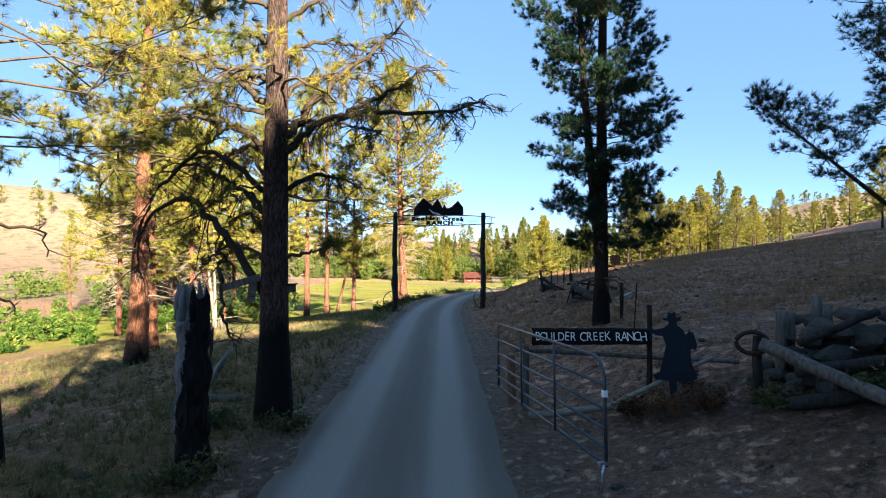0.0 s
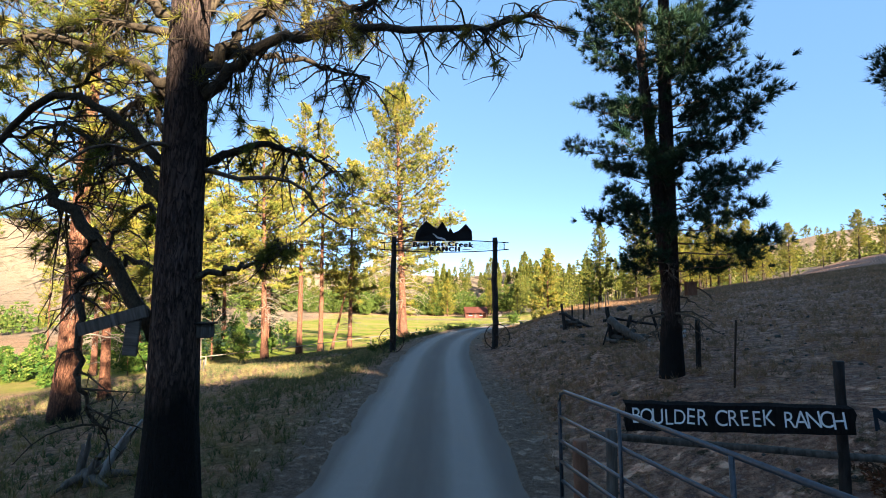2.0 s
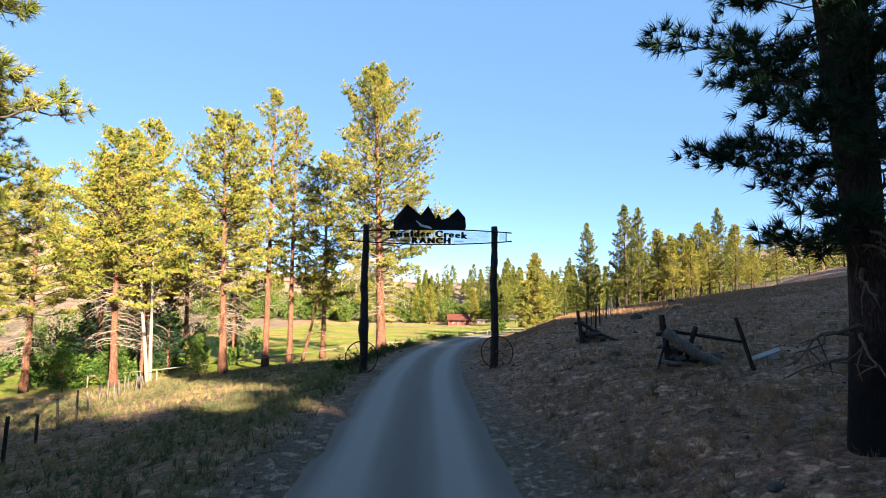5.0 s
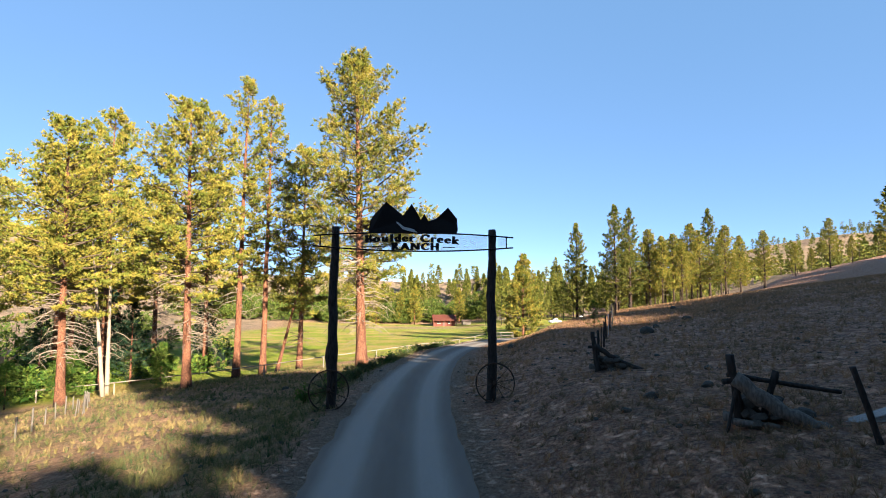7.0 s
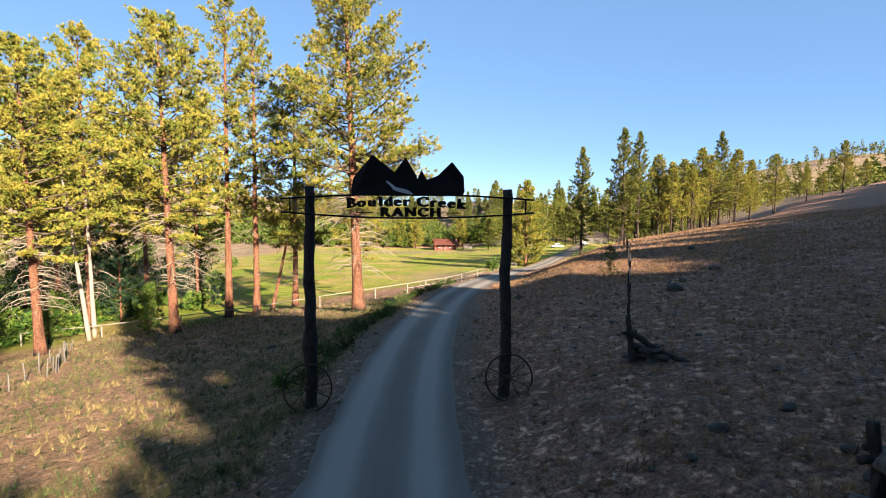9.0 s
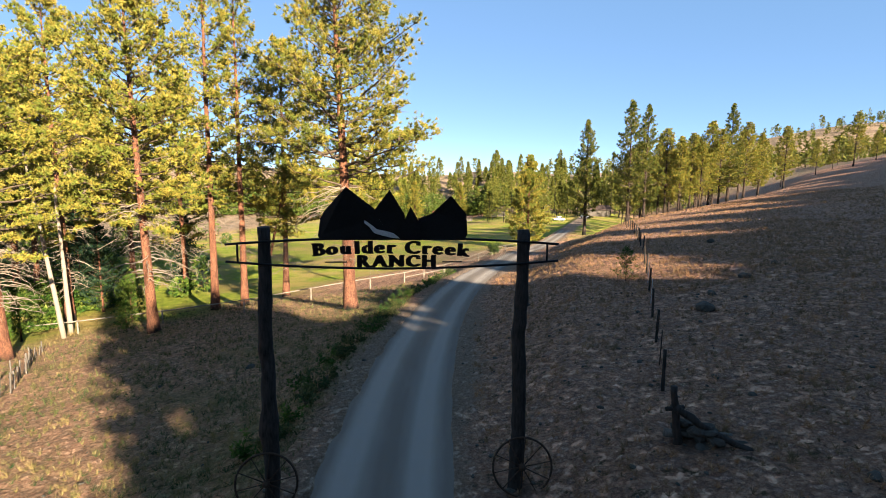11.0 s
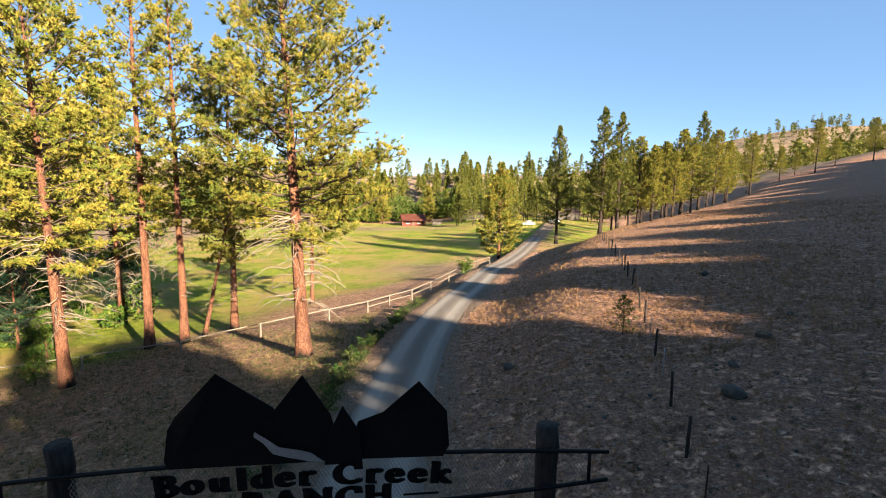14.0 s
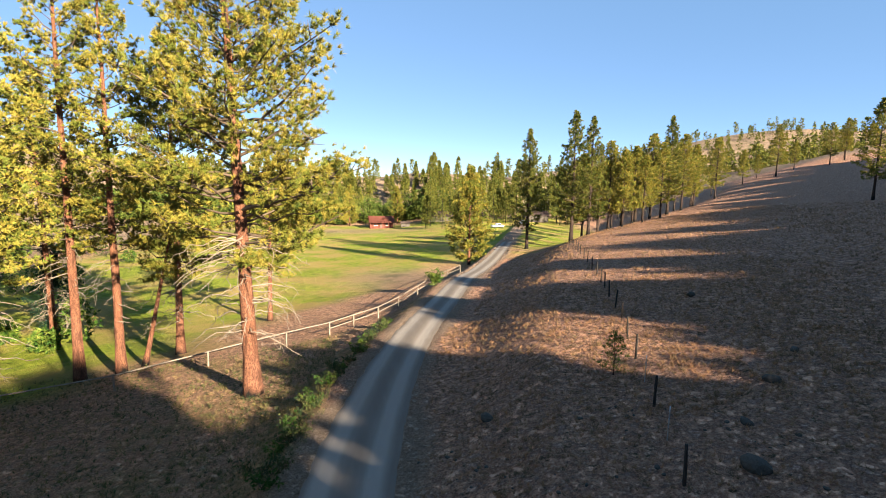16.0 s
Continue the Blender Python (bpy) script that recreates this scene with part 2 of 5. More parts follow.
def burnt_material():
    """Grey bare wood with a black burn that climbs one side of the stump."""
    m, n, l, b = node_material("burnt_stump_wood", 0.9)
    b.inputs["Specular IOR Level"].default_value = 0.1
    v = coords(n, l, (1, 1, 0.14), vary=False)
    grain = noise_tex(n, l, v, 26, 6)
    edge = noise_tex(n, l, coords(n, l, (1, 1, 0.6), vary=False), 3.2, 5, 0.65)
    wood = ramp(n, l, grain, [(0.3, (0.075, 0.072, 0.070)), (0.7, (0.21, 0.20, 0.19))])
    char_shade = ramp(n, l, grain, [(0.3, (0.004, 0.004, 0.004)), (0.7, (0.018, 0.016, 0.015))])
    tc = n.new("ShaderNodeTexCoord")
    sp = n.new("ShaderNodeSeparateXYZ")
    l.new(tc.outputs["Object"], sp.inputs[0])
    mx = n.new("ShaderNodeMath")
    mx.operation = "MULTIPLY_ADD"
    mx.inputs[1].default_value, mx.inputs[2].default_value = 2.6, 0.62
    l.new(sp.outputs["X"], mx.inputs[0])
    mz = n.new("ShaderNodeMath")
    mz.operation = "MULTIPLY_ADD"
    mz.inputs[1].default_value = -0.38
    l.new(sp.outputs["Z"], mz.inputs[0])
    l.new(mx.outputs[0], mz.inputs[2])
    sm = n.new("ShaderNodeMath")
    sm.operation = "ADD"
    l.new(mz.outputs[0], sm.inputs[0])
    l.new(edge, sm.inputs[1])
    fac = ramp(n, l, sm.outputs[0], [(0.36, (0, 0, 0)), (0.42, (1, 1, 1))])
    l.new(mixed(n, l, fac, wood, char_shade), b.inputs["Base Color"])
    bumped(n, l, b, grain, 0.8, 0.012)
    return m


M_BURNT = burnt_material()


def attr(n, name):
    a = n.new("ShaderNodeAttribute")
    a.attribute_name = name
    return a.outputs["Fac"]


def ground_material():
    m, n, l, b = node_material("grassland", 0.95)
    b.inputs["Specular IOR Level"].default_value = 0.08
    v = coords(n, l, vary=False)
    fine = noise_tex(n, l, v, 9, 8, 0.75)
    mid = noise_tex(n, l, v, 0.9, 5)
    broad = noise_tex(n, l, v, 0.12, 4)
    warp = n.new("ShaderNodeVectorMath")
    warp.operation = "MULTIPLY_ADD"
    nz = n.new("ShaderNodeTexNoise")
    nz.inputs["Scale"].default_value = 1.6
    l.new(v, nz.inputs["Vector"])
    l.new(nz.outputs["Color"], warp.inputs[0])
    warp.inputs[1].default_value = (0.25, 0.25, 0.25)
    l.new(v, warp.inputs[2])
    clump = ramp(n, l, noise_tex(n, l, warp.outputs[0], 2.6, 8, 0.80), [(0.44, (0, 0, 0)), (0.57, (1, 1, 1))])
    tuft = ramp(n, l, noise_tex(n, l, warp.outputs[0], 8.5, 6, 0.75), [(0.50, (0, 0, 0)), (0.62, (0.95, 0.95, 0.95))])
    weed = ramp(n, l, noise_tex(n, l, warp.outputs[0], 2.3, 5, 0.65), [(0.58, (0, 0, 0)), (0.66, (1, 1, 1))])
    tone = ramp(n, l, fine, [(0.30, (0.31, 0.145, 0.094)), (0.5, (0.58, 0.305, 0.190)), (0.70, (0.78, 0.495, 0.325))])
    soil = ramp(n, l, fine, [(0.32, (0.052, 0.033, 0.027)), (0.68, (0.26, 0.150, 0.113))])
    dry = mixed(n, l, clump, soil, tone)
    dry = mixed(n, l, ramp(n, l, mid, [(0.5, (0, 0, 0)), (0.68, (0.6, 0.6, 0.6))]), dry, mixed(n, l, fine, (0.14, 0.058, 0.036), (0.38, 0.20, 0.125)))
    dry = mixed(n, l, weed, dry, mixed(n, l, fine, (0.018, 0.017, 0.010), (0.11, 0.085, 0.045)))
    dry = mixed(n, l, tuft, dry, mixed(n, l, fine, (0.30, 0.165, 0.105), (0.70, 0.46, 0.32)))
    green = ramp(n, l, fine, [(0.28, (0.060, 0.055, 0.021)), (0.5, (0.185, 0.148, 0.060)), (0.74, (0.37, 0.275, 0.130))])
    green = mixed(n, l, ramp(n, l, mid, [(0.45, (0, 0, 0)), (0.7, (0.8, 0.8, 0.8))]), green, tone)
    green = mixed(n, l, weed, green, mixed(n, l, fine, (0.018, 0.024, 0.009), (0.10, 0.105, 0.035)))
    mead = ramp(n, l, mixed(n, l, 0.45, mid, fine), [(0.32, (0.085, 0.142, 0.014)), (0.52, (0.22, 0.26, 0.030)), (0.70, (0.38, 0.345, 0.065))])
    mead = mixed(n, l, ramp(n, l, broad, [(0.42, (0, 0, 0)), (0.60, (1, 1, 1))]), mead, mixed(n, l, fine, (0.24, 0.175, 0.050), (0.44, 0.33, 0.11)))
    tan = ramp(n, l, mixed(n, l, 0.5, mid, fine), [(0.32, (0.19, 0.125, 0.082)), (0.68, (0.34, 0.245, 0.165))])
    scrub = ramp(n, l, noise_tex(n, l, v, 0.16, 8, 0.75), [(0.50, (0, 0, 0)), (0.60, (0.85, 0.85, 0.85))])
    tan = mixed(n, l, scrub, tan, mixed(n, l, fine, (0.05, 0.052, 0.030), (0.17, 0.145, 0.085)))
    dirt = ramp(n, l, fine, [(0.3, (0.14, 0.096, 0.070)), (0.7, (0.36, 0.265, 0.19))])
    dirt = mixed(n, l, mixed(n, l, 0.6, weed, (0, 0, 0)), dirt, (0.05, 0.038, 0.026))
    c = mixed(n, l, attr(n, "green"), dry, green)
    c = mixed(n, l, attr(n, "meadow"), c, mead)
    c = mixed(n, l, attr(n, "tan"), c, tan)
    c = mixed(n, l, attr(n, "dirt"), c, dirt)
    # darker brown ground at the feet of the built things
    c = mixed(n, l, attr(n, "dark_patch"), c, mixed(n, l, fine, (0.030, 0.023, 0.019), (0.115, 0.075, 0.058)))
    l.new(c, b.inputs["Base Color"])
    hsum = n.new("ShaderNodeMath")
    hsum.operation = "MULTIPLY_ADD"
    hsum.inputs[1].default_value = 0.5
    l.new(fine, hsum.inputs[0])
    l.new(clump, hsum.inputs[2])
    bumped(n, l, b, hsum.outputs[0], 1.0, 0.12)
    return m


def road_material():
    m, n, l, b = node_material("gravel_road", 0.95)
    b.inputs["Specular IOR Level"].default_value = 0.15
    v = coords(n, l, vary=False)
    vs = coords(n, l, (1, 0.12, 1), vary=False)
    fine = noise_tex(n, l, v, 55, 8, 0.8)
    mid = noise_tex(n, l, vs, 1.6, 6, 0.7)
    c = ramp(n, l, fine, [(0.28, (0.13, 0.113, 0.098)), (0.5, (0.22, 0.194, 0.168)), (0.75, (0.36, 0.325, 0.285))])
    dark = mixed(n, l, 0.80, c, (0.105, 0.084, 0.068))
    lane = n.new("ShaderNodeMath")
    lane.operation = "MULTIPLY_ADD"
    lane.inputs[1].default_value = 0.5
    l.new(mid, lane.inputs[0])
    l.new(attr(n, "track"), lane.inputs[2])
    c = mixed(n, l, ramp(n, l, lane.outputs[0], [(0.25, (0, 0, 0)), (0.95, (1, 1, 1))]), dark, c)
    l.new(c, b.inputs["Base Color"])
    bumped(n, l, b, fine, 0.45, 0.015)
    return m


M_GROUND = ground_material()
M_ROAD = road_material()


# ---- mesh helpers ----
def mesh_from(name, verts, faces, material, smooth=False):
    me = bpy.data.meshes.new(name)
    me.from_pydata(np.asarray(verts, float).tolist(), [], [list(map(int, f)) for f in faces] if not isinstance(faces, np.ndarray) else faces.tolist())
    me.materials.append(material)
    if smooth:
        me.polygons.foreach_set("use_smooth", [True] * len(me.polygons))
    me.update()
    return me


def empty(name, x, y, z, rz=0.0, rx=0.0, ry=0.0):
    e = new(name)
    e.empty_display_size = 0.2
    e.matrix_basis = pose(x, y, z, rx, ry, rz)
    return e


def part(name, bm, material, parent, label=""):
    me = bpy.data.meshes.new(name)
    bm.to_mesh(me)
    bm.free()
    me.materials.append(material)
    ob = new(name, me)
    ob.parent = parent
    if label:
        ob["label"] = label
    return ob


def mesh_part(name, me, parent, label=""):
    ob = new(name, me)
    ob.parent = parent
    if label:
        ob["label"] = label
    return ob


class Geo:
    """Collects tubes and blades into one mesh."""

    def __init__(self):
        self.v, self.f, self.n = [], [], 0

    def tube(self, pts, radii, sides=5, cap=True):
        pts = np.asarray(pts, float)
        radii = np.asarray(radii, float)
        k = len(pts)
        t = np.gradient(pts, axis=0)
        t /= np.linalg.norm(t, axis=1)[:, None] + 1e-9
        ref = np.where(np.abs(t[:, 2:3]) > 0.9, np.array([[1.0, 0, 0]]), np.array([[0, 0, 1.0]]))
        a = np.cross(t, ref)
        a /= np.linalg.norm(a, axis=1)[:, None] + 1e-9
        b = np.cross(t, a)
        ang = np.arange(sides) * 2 * np.pi / sides
        ring = pts[:, None] + radii[:, None, None] * (np.cos(ang)[None, :, None] * a[:, None] + np.sin(ang)[None, :, None] * b[:, None])
        self.v.append(ring.reshape(-1, 3))
        i, j = np.meshgrid(np.arange(k - 1), np.arange(sides), indexing="ij")
        j2 = (j + 1) % sides
        q = np.stack([i * sides + j, i * sides + j2, (i + 1) * sides + j2, (i + 1) * sides + j], -1).reshape(-1, 4) + self.n
        self.f += q.tolist()
        if cap:
            self.f.append(list(range(self.n + sides - 1, self.n - 1, -1)))
            self.f.append(list(range(self.n + (k - 1) * sides, self.n + k * sides)))
        self.n += k * sides
        return ring

    def mesh(self, name, material, smooth=True):
        return mesh_from(name, np.concatenate(self.v), self.f, material, smooth)


def blades(name, rng, centres, dirs, count, length, width, spread, material):
    """Tufts of thin triangles round the directions given."""
    c = np.repeat(np.asarray(centres), count, 0)
    d = np.repeat(np.asarray(dirs), count, 0) + rng.normal(0, spread, (len(c), 3))
    d /= np.linalg.norm(d, axis=1)[:, None] + 1e-9
    s = np.cross(d, rng.normal(0, 1, d.shape))
    s /= np.linalg.norm(s, axis=1)[:, None] + 1e-9
    ln = (length * rng.uniform(0.6, 1.15, len(c)))[:, None]
    c = c + d * ln * 0.05
    v = np.stack([c - s * width / 2, c + s * width / 2, c + d * ln], 1)
    f = np.arange(len(c) * 3).reshape(-1, 3)
    return mesh_from(name, v.reshape(-1, 3), f, material)


def bm_box(bm, lo, hi, bevel=0.0):
    r = bmesh.ops.create_cube(bm, size=1)
    for v in r["verts"]:
        v.co = Vector([(lo[i] + hi[i]) / 2 + v.co[i] * (hi[i] - lo[i]) for i in range(3)])
    if bevel:
        es = list({e for v in r["verts"] for e in v.link_edges})
        bmesh.ops.bevel(bm, geom=es, offset=bevel, segments=2, affect="EDGES")


def tube_part(name, pts, radii, sides, material, parent, label=""):
    g = Geo()
    g.tube(pts, radii, sides)
    return mesh_part(name, g.mesh(name, material), parent, label)


# ---- trees ----
def pine_meshes(seed, height, radius, base, reach, branches, tuft=18, needle=0.42, width=0.035, lean=(0, 0), bend=0.0,
                dead=14, droop=0.25, fork=False, bark=None, leaf=None, shape=0.8, open_=0.0, twig=0.45, deadmat=None, clump=4, puff=0.55, limb=1.0):
    rng = np.random.default_rng(seed)
    trunk, limbs, deadwood = Geo(), Geo(), Geo()
    hs = np.linspace(0, 1, 13)
    wob = np.cumsum(rng.normal(0, 0.05, (13, 2)), 0) * (height / 25) * 0.6
    axis = np.stack([lean[0] * hs + bend * np.sin(hs * 3.1) + wob[:, 0] * hs, lean[1] * hs + wob[:, 1] * hs, hs * height], 1)
    rad = radius * (0.06 + 0.94 * (1 - hs) ** 0.85) * (1 + 0.35 * np.exp(-hs * 28))
    extra = np.array([[axis[0, 0], axis[0, 1], -0.5]])
    trunk.tube(np.concatenate([extra, axis]), np.concatenate([[rad[0] * 1.15], rad]), 14)
    if fork:
        st = axis[1] * 0.9 + axis[2] * 0.1
        off = np.linspace(0, 1, 9)[:, None]
        second = st + off * np.array([[-0.55, -0.25, height * 0.8]]) + np.sin(off * 2.6) * np.array([[-0.42, 0, 0]])
        trunk.tube(second, radius * 0.76 * (0.08 + 0.92 * (1 - off[:, 0])), 10)

    def at(h):
        return np.array([np.interp(h, hs, axis[:, i]) for i in range(3)])

    cents, dirs = [], []
    for i in range(branches):
        t = ((i + rng.uniform(0, 0.8)) / branches) ** 0.92
        h = base + (1 - base) * t * 0.985
        ln = reach * (max(1 - t, 0.0) ** shape) * min(1.0, 0.55 + 2.2 * t) * rng.uniform(0.55, 1.15) + 0.25
        az = i * 2.39996 + rng.normal(0, 0.4)
        up = -droop + 1.0 * t + rng.normal(0, 0.12)
        start = at(h)
        if fork and h > 0.35 and rng.random() < 0.4:
            start = start + np.array([-0.5, 0.15, 0])
        s = np.linspace(0, 1, 6)
        flat = np.stack([np.cos(az + 0.25 * s * rng.normal()), np.sin(az + 0.25 * s * rng.normal())], 1)
        rise = np.sin(up) * s + 0.28 * s * s
        pts = start + np.concatenate([flat * (np.cos(up) * s)[:, None], rise[:, None]], 1) * ln
        pts[1:-1] += rng.normal(0, 0.03 * ln, (4, 3)) * (2 - limb)
        r0 = limb * max(0.014, 0.016 * ln * (radius / 0.35) ** 0.5)
        limbs.tube(pts, r0 * (1 - 0.8 * s), 4, False)
        nt = max(2, int((4 + ln * 8.5 * (1 - open_)) / clump + rng.random()))
        for _ in range(nt):
            q = rng.uniform(0.28, 1.0) ** 0.7
            p0 = np.array([np.interp(q, s, pts[:, k]) for k in range(3)])
            side = rng.normal(0, 1, 3)
            side[2] = abs(side[2]) * 0.45 + 0.05
            side /= np.linalg.norm(side)
            p1 = p0 + side * ln * 0.24 * rng.uniform(0.35, 1.0) * (1.15 - 0.55 * q)
            out = p1 - start
            out /= np.linalg.norm(out) + 1e-9
            spread = rng.normal(0, 1, (clump, 3)) * np.array([1.15, 1.15, 0.5]) * puff * needle
            cents.extend(p1 + spread)
            dirs.extend(spread / (puff * needle) * 0.4 + out * 0.55 + np.array([0, 0, 0.45]))
            if rng.random() < twig:
                limbs.tube(np.stack([p0, (p0 + p1) / 2 + rng.normal(0, 0.03, 3), p1]), np.array([r0 * 0.35, r0 * 0.25, 0.006]), 3, False)
        cents.append(pts[-1])
        dirs.append((pts[-1] - pts[-2]) / (np.linalg.norm(pts[-1] - pts[-2]) + 1e-9))
    cents.append(axis[-1])
    dirs.append(np.array([0, 0, 1.0]))
    for i in range(dead):
        h = base * rng.uniform(0.45, 1.2)
        az = rng.uniform(0, 6.283)
        ln = reach * rng.uniform(0.18, 0.55)
        s = np.linspace(0, 1, 9)
        az = az + 0.9 * rng.normal() * s
        pts = at(h) + np.stack([np.cos(az) * s * ln, np.sin(az) * s * ln, ln * (0.22 * s - 0.55 * s * s)], 1)
        pts[1:] += rng.normal(0, 0.022 * ln, (8, 3))
        deadwood.tube(pts, 0.030 * (1 - 0.85 * s) * (ln / 2) ** 0.3 + 0.005, 4, False)
        for _ in range(4):
            q = rng.uniform(0.3, 0.95)
            p0 = np.array([np.interp(q, s, pts[:, k]) for k in range(3)])
            e = p0 + rng.normal(0, 0.25, 3) * ln * 0.6 + np.array([0, 0, -0.1])
            deadwood.tube(np.stack([p0, (p0 + e) / 2 + rng.normal(0, 0.04, 3), e]), np.array([0.012, 0.009, 0.004]), 3, False)
    out = {"trunk": trunk.mesh("trunk", bark or M_BARK)}
    if twig >= 0:
        out["branchwork"] = limbs.mesh("branchwork", M_LIMB)
    if dead:
        out["dead_branchwork"] = deadwood.mesh("dead_branchwork", deadmat or M_DEADLIMB)
    out["crown"] = blades("crown", rng, cents, dirs, tuft, needle, width, 0.62, leaf or M_NEEDLE)
    return out


def plant_tree(meshes, x, y, rz, size, label, group="", name="pine_tree", z=None):
    e = empty(name, x, y, (gz(x, y) - 0.05) if z is None else z, rz)
    e.scale = (size, size, size)
    for k, me in meshes.items():
        ob = mesh_part(k, me, e)
        if k != "trunk":
            ob["kind"] = "stuff"
    return tagged(e, label, "tree", group)


# ---- ground and road ----
def spaced(step, grow, end):
    out, v = [0.0], 0.0
    while v < end:
        v += step * (1 + v / grow)
        out.append(v)
    return np.array(out)


def build_ground():
    up = spaced(0.4, 10, 1700)
    us = np.concatenate([-up[:0:-1], up])
    ys = np.concatenate([-spaced(1.2, 12, 500)[:0:-1], np.arange(0, 72, 0.5), 72 + spaced(0.5, 20, 2300)])
    u, y = np.meshgrid(us, ys)
    x = road_x(y) + u
    z = ground_z(x, y)
    z = z - 0.12 * (np.abs(u) < 1.5)
    verts = np.stack([x, y, z], -1).reshape(-1, 3)
    ny, nx = u.shape
    i, j = np.meshgrid(np.arange(ny - 1), np.arange(nx - 1), indexing="ij")
    f = np.stack([i * nx + j, i * nx + j + 1, (i + 1) * nx + j + 1, (i + 1) * nx + j], -1).reshape(-1, 4)
    me = mesh_from("ground", verts, f, M_GROUND, True)
    wav = 1.3 * np.sin(y * 0.23 + 1) + 0.8 * np.sin(y * 0.61 + x * 0.2)
    far = np.hypot(x, y)
    low = sstep(-5.6, -7.0, z + 0.25 * wav)
    meadow = low * sstep(288, 276, y) * sstep(-62, -52, x + 3 * np.sin(y * 0.07)) * sstep(70, 56, x - 0.25 * (y - 100))
    green = sstep(-1.6, -3.0, u + 0.3 * wav) * 0.8 * (1 - 0.8 * sstep(-3.5, -8, u + 0.9 * wav))
    patch = np.sin(x * 0.45 + np.sin(y * 0.3) * 2) * np.sin(y * 0.38 + x * 0.1)
    green = np.maximum(green, (0.25 + 0.45 * np.clip(patch, 0, 1)) * sstep(-3, -7, u))
    green = np.maximum(green, 0.35 * sstep(-50, -62, x) * sstep(40, 60, y))
    rail = np.interp(y, [62, 69.6, 73, 80, 92, 105, 125], [-14, -3.9, 1.4, 6, 11.6, 18, 27])
    inside = sstep(-16, -9, x - rail + 0.9 * wav) * sstep(2.5, 0.5, x - rail) * sstep(66, 72, y) * sstep(138, 124, y)
    worn = sstep(-6.9, -5.6, z + 0.2 * wav) * sstep(-2, 3, x - 0.25 * (y - 80)) * sstep(70, 80, y) * sstep(-1.5, -4, u)
    band = hill(x, y, 0.9, 9, 112, 9, 12) + hill(x, y, 0.9, -8, 252, 40, 14)
    tan = np.maximum(sstep(-56, -68, x + 4 * np.sin(y * 0.05)) * sstep(95, 110, y), sstep(290, 330, far))
    tan = np.maximum(tan, np.clip(band, 0, 1))
    meadow = meadow * (1 - 0.8 * worn) * (1 - 0.85 * inside)
    green = green * (1 - 0.7 * inside)
    dirt = sstep(2.9, 1.9, np.abs(u) + 0.25 * wav) + 0.6 * sstep(6, 3, u) * sstep(0, 1, u) * sstep(12, 5, y)
    # spots of darker ground round crib, cutout, arch posts and rock jacks
    dark_patch = np.clip(hill(x, y, 1.1, 6.2, 6.6, 2.0, 1.5) + hill(x, y, 0.9, 3.9, 8.4, 1.0, 0.8) + hill(x, y, 0.8, -2.95, 30.6, 0.7, 0.6) + hill(x, y, 0.8, 2.5, 30.6, 0.7, 0.6) + hill(x, y, 0.9, 6.6, 23.0, 1.2, 0.6) + hill(x, y, 0.9, 6.5, 30.6, 1.0, 0.6), 0, 1)
    for name, a in (("dark_patch", dark_patch), ("meadow", meadow), ("green", green), ("tan", tan), ("dirt", np.clip(dirt, 0, 1))):
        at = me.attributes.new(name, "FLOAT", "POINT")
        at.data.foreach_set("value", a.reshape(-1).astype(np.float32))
    return tagged(new("ground", me), "dry tan grassland with green meadow in the valley", "ground", kind="structure")


def build_road():
    us = np.array([-2.3, -1.95, -1.65, -1.3, -1.0, -0.75, -0.5, -0.2, 0.1, 0.4, 0.65, 0.9, 1.2, 1.55, 1.85, 2.2])
    ys = np.concatenate([np.arange(-40, 80, 0.4), 80 + spaced(0.5, 30, 75)])
    u, y = np.meshgrid(us, ys)
    edge = 0.10 * np.sin(y * 1.7 + np.sin(y * 0.9)) + 0.06 * np.sin(y * 4.3)
    x = road_x(y) + u * (1 + 0.06 * np.sign(u) * edge)
    crown = 0.03 + 0.03 * np.cos(u * 1.1)
    rut = -0.03 * (np.exp(-((u + 0.85) / 0.3) ** 2) + np.exp(-((u - 0.75) / 0.3) ** 2))
    fall = -0.16 * sstep(1.5, 2.2, np.abs(u) + edge)
    z = road_z(y) + crown + rut + fall
    ny, nx = u.shape
    i, j = np.meshgrid(np.arange(ny - 1), np.arange(nx - 1), indexing="ij")
    f = np.stack([i * nx + j, i * nx + j + 1, (i + 1) * nx + j + 1, (i + 1) * nx + j], -1).reshape(-1, 4)
    me = mesh_from("road", np.stack([x, y, z], -1).reshape(-1, 3), f, M_ROAD, True)
    t = np.clip(np.exp(-((u + 0.95) / 0.38) ** 2) + np.exp(-((u - 0.8) / 0.34) ** 2), 0, 1) * sstep(1.75, 1.3, np.abs(u)) - 0.5 * sstep(1.35, 1.75, np.abs(u) + 0.5 * edge)
    at = me.attributes.new("track", "FLOAT", "POINT")
    at.data.foreach_set("value", t.reshape(-1).astype(np.float32))
    return tagged(new("road", me), "grey gravel lane with two pale wheel tracks", "road", kind="structure")


build_ground()
build_road()


# ---- ranch arch over the lane ----
ARCH_Y, POST_L, POST_R = 30.75, -2.87, 2.40


def lettering(name, text, size, thick, material, parent, m, fat=0.0, label=""):
    cu = bpy.data.curves.new(name, "FONT")
    cu.body, cu.size, cu.extrude, cu.offset = text, size, thick, fat
    cu.align_x, cu.align_y = "CENTER", "CENTER"
    tmp = new(name, cu)
    me = bpy.data.meshes.new_from_object(tmp.evaluated_get(bpy.context.evaluated_depsgraph_get()))
    bpy.data.objects.remove(tmp)
    me.materials.clear()
    me.materials.append(material)
    ob = mesh_part(name, me, parent, label)
    ob.matrix_basis = m
    return ob


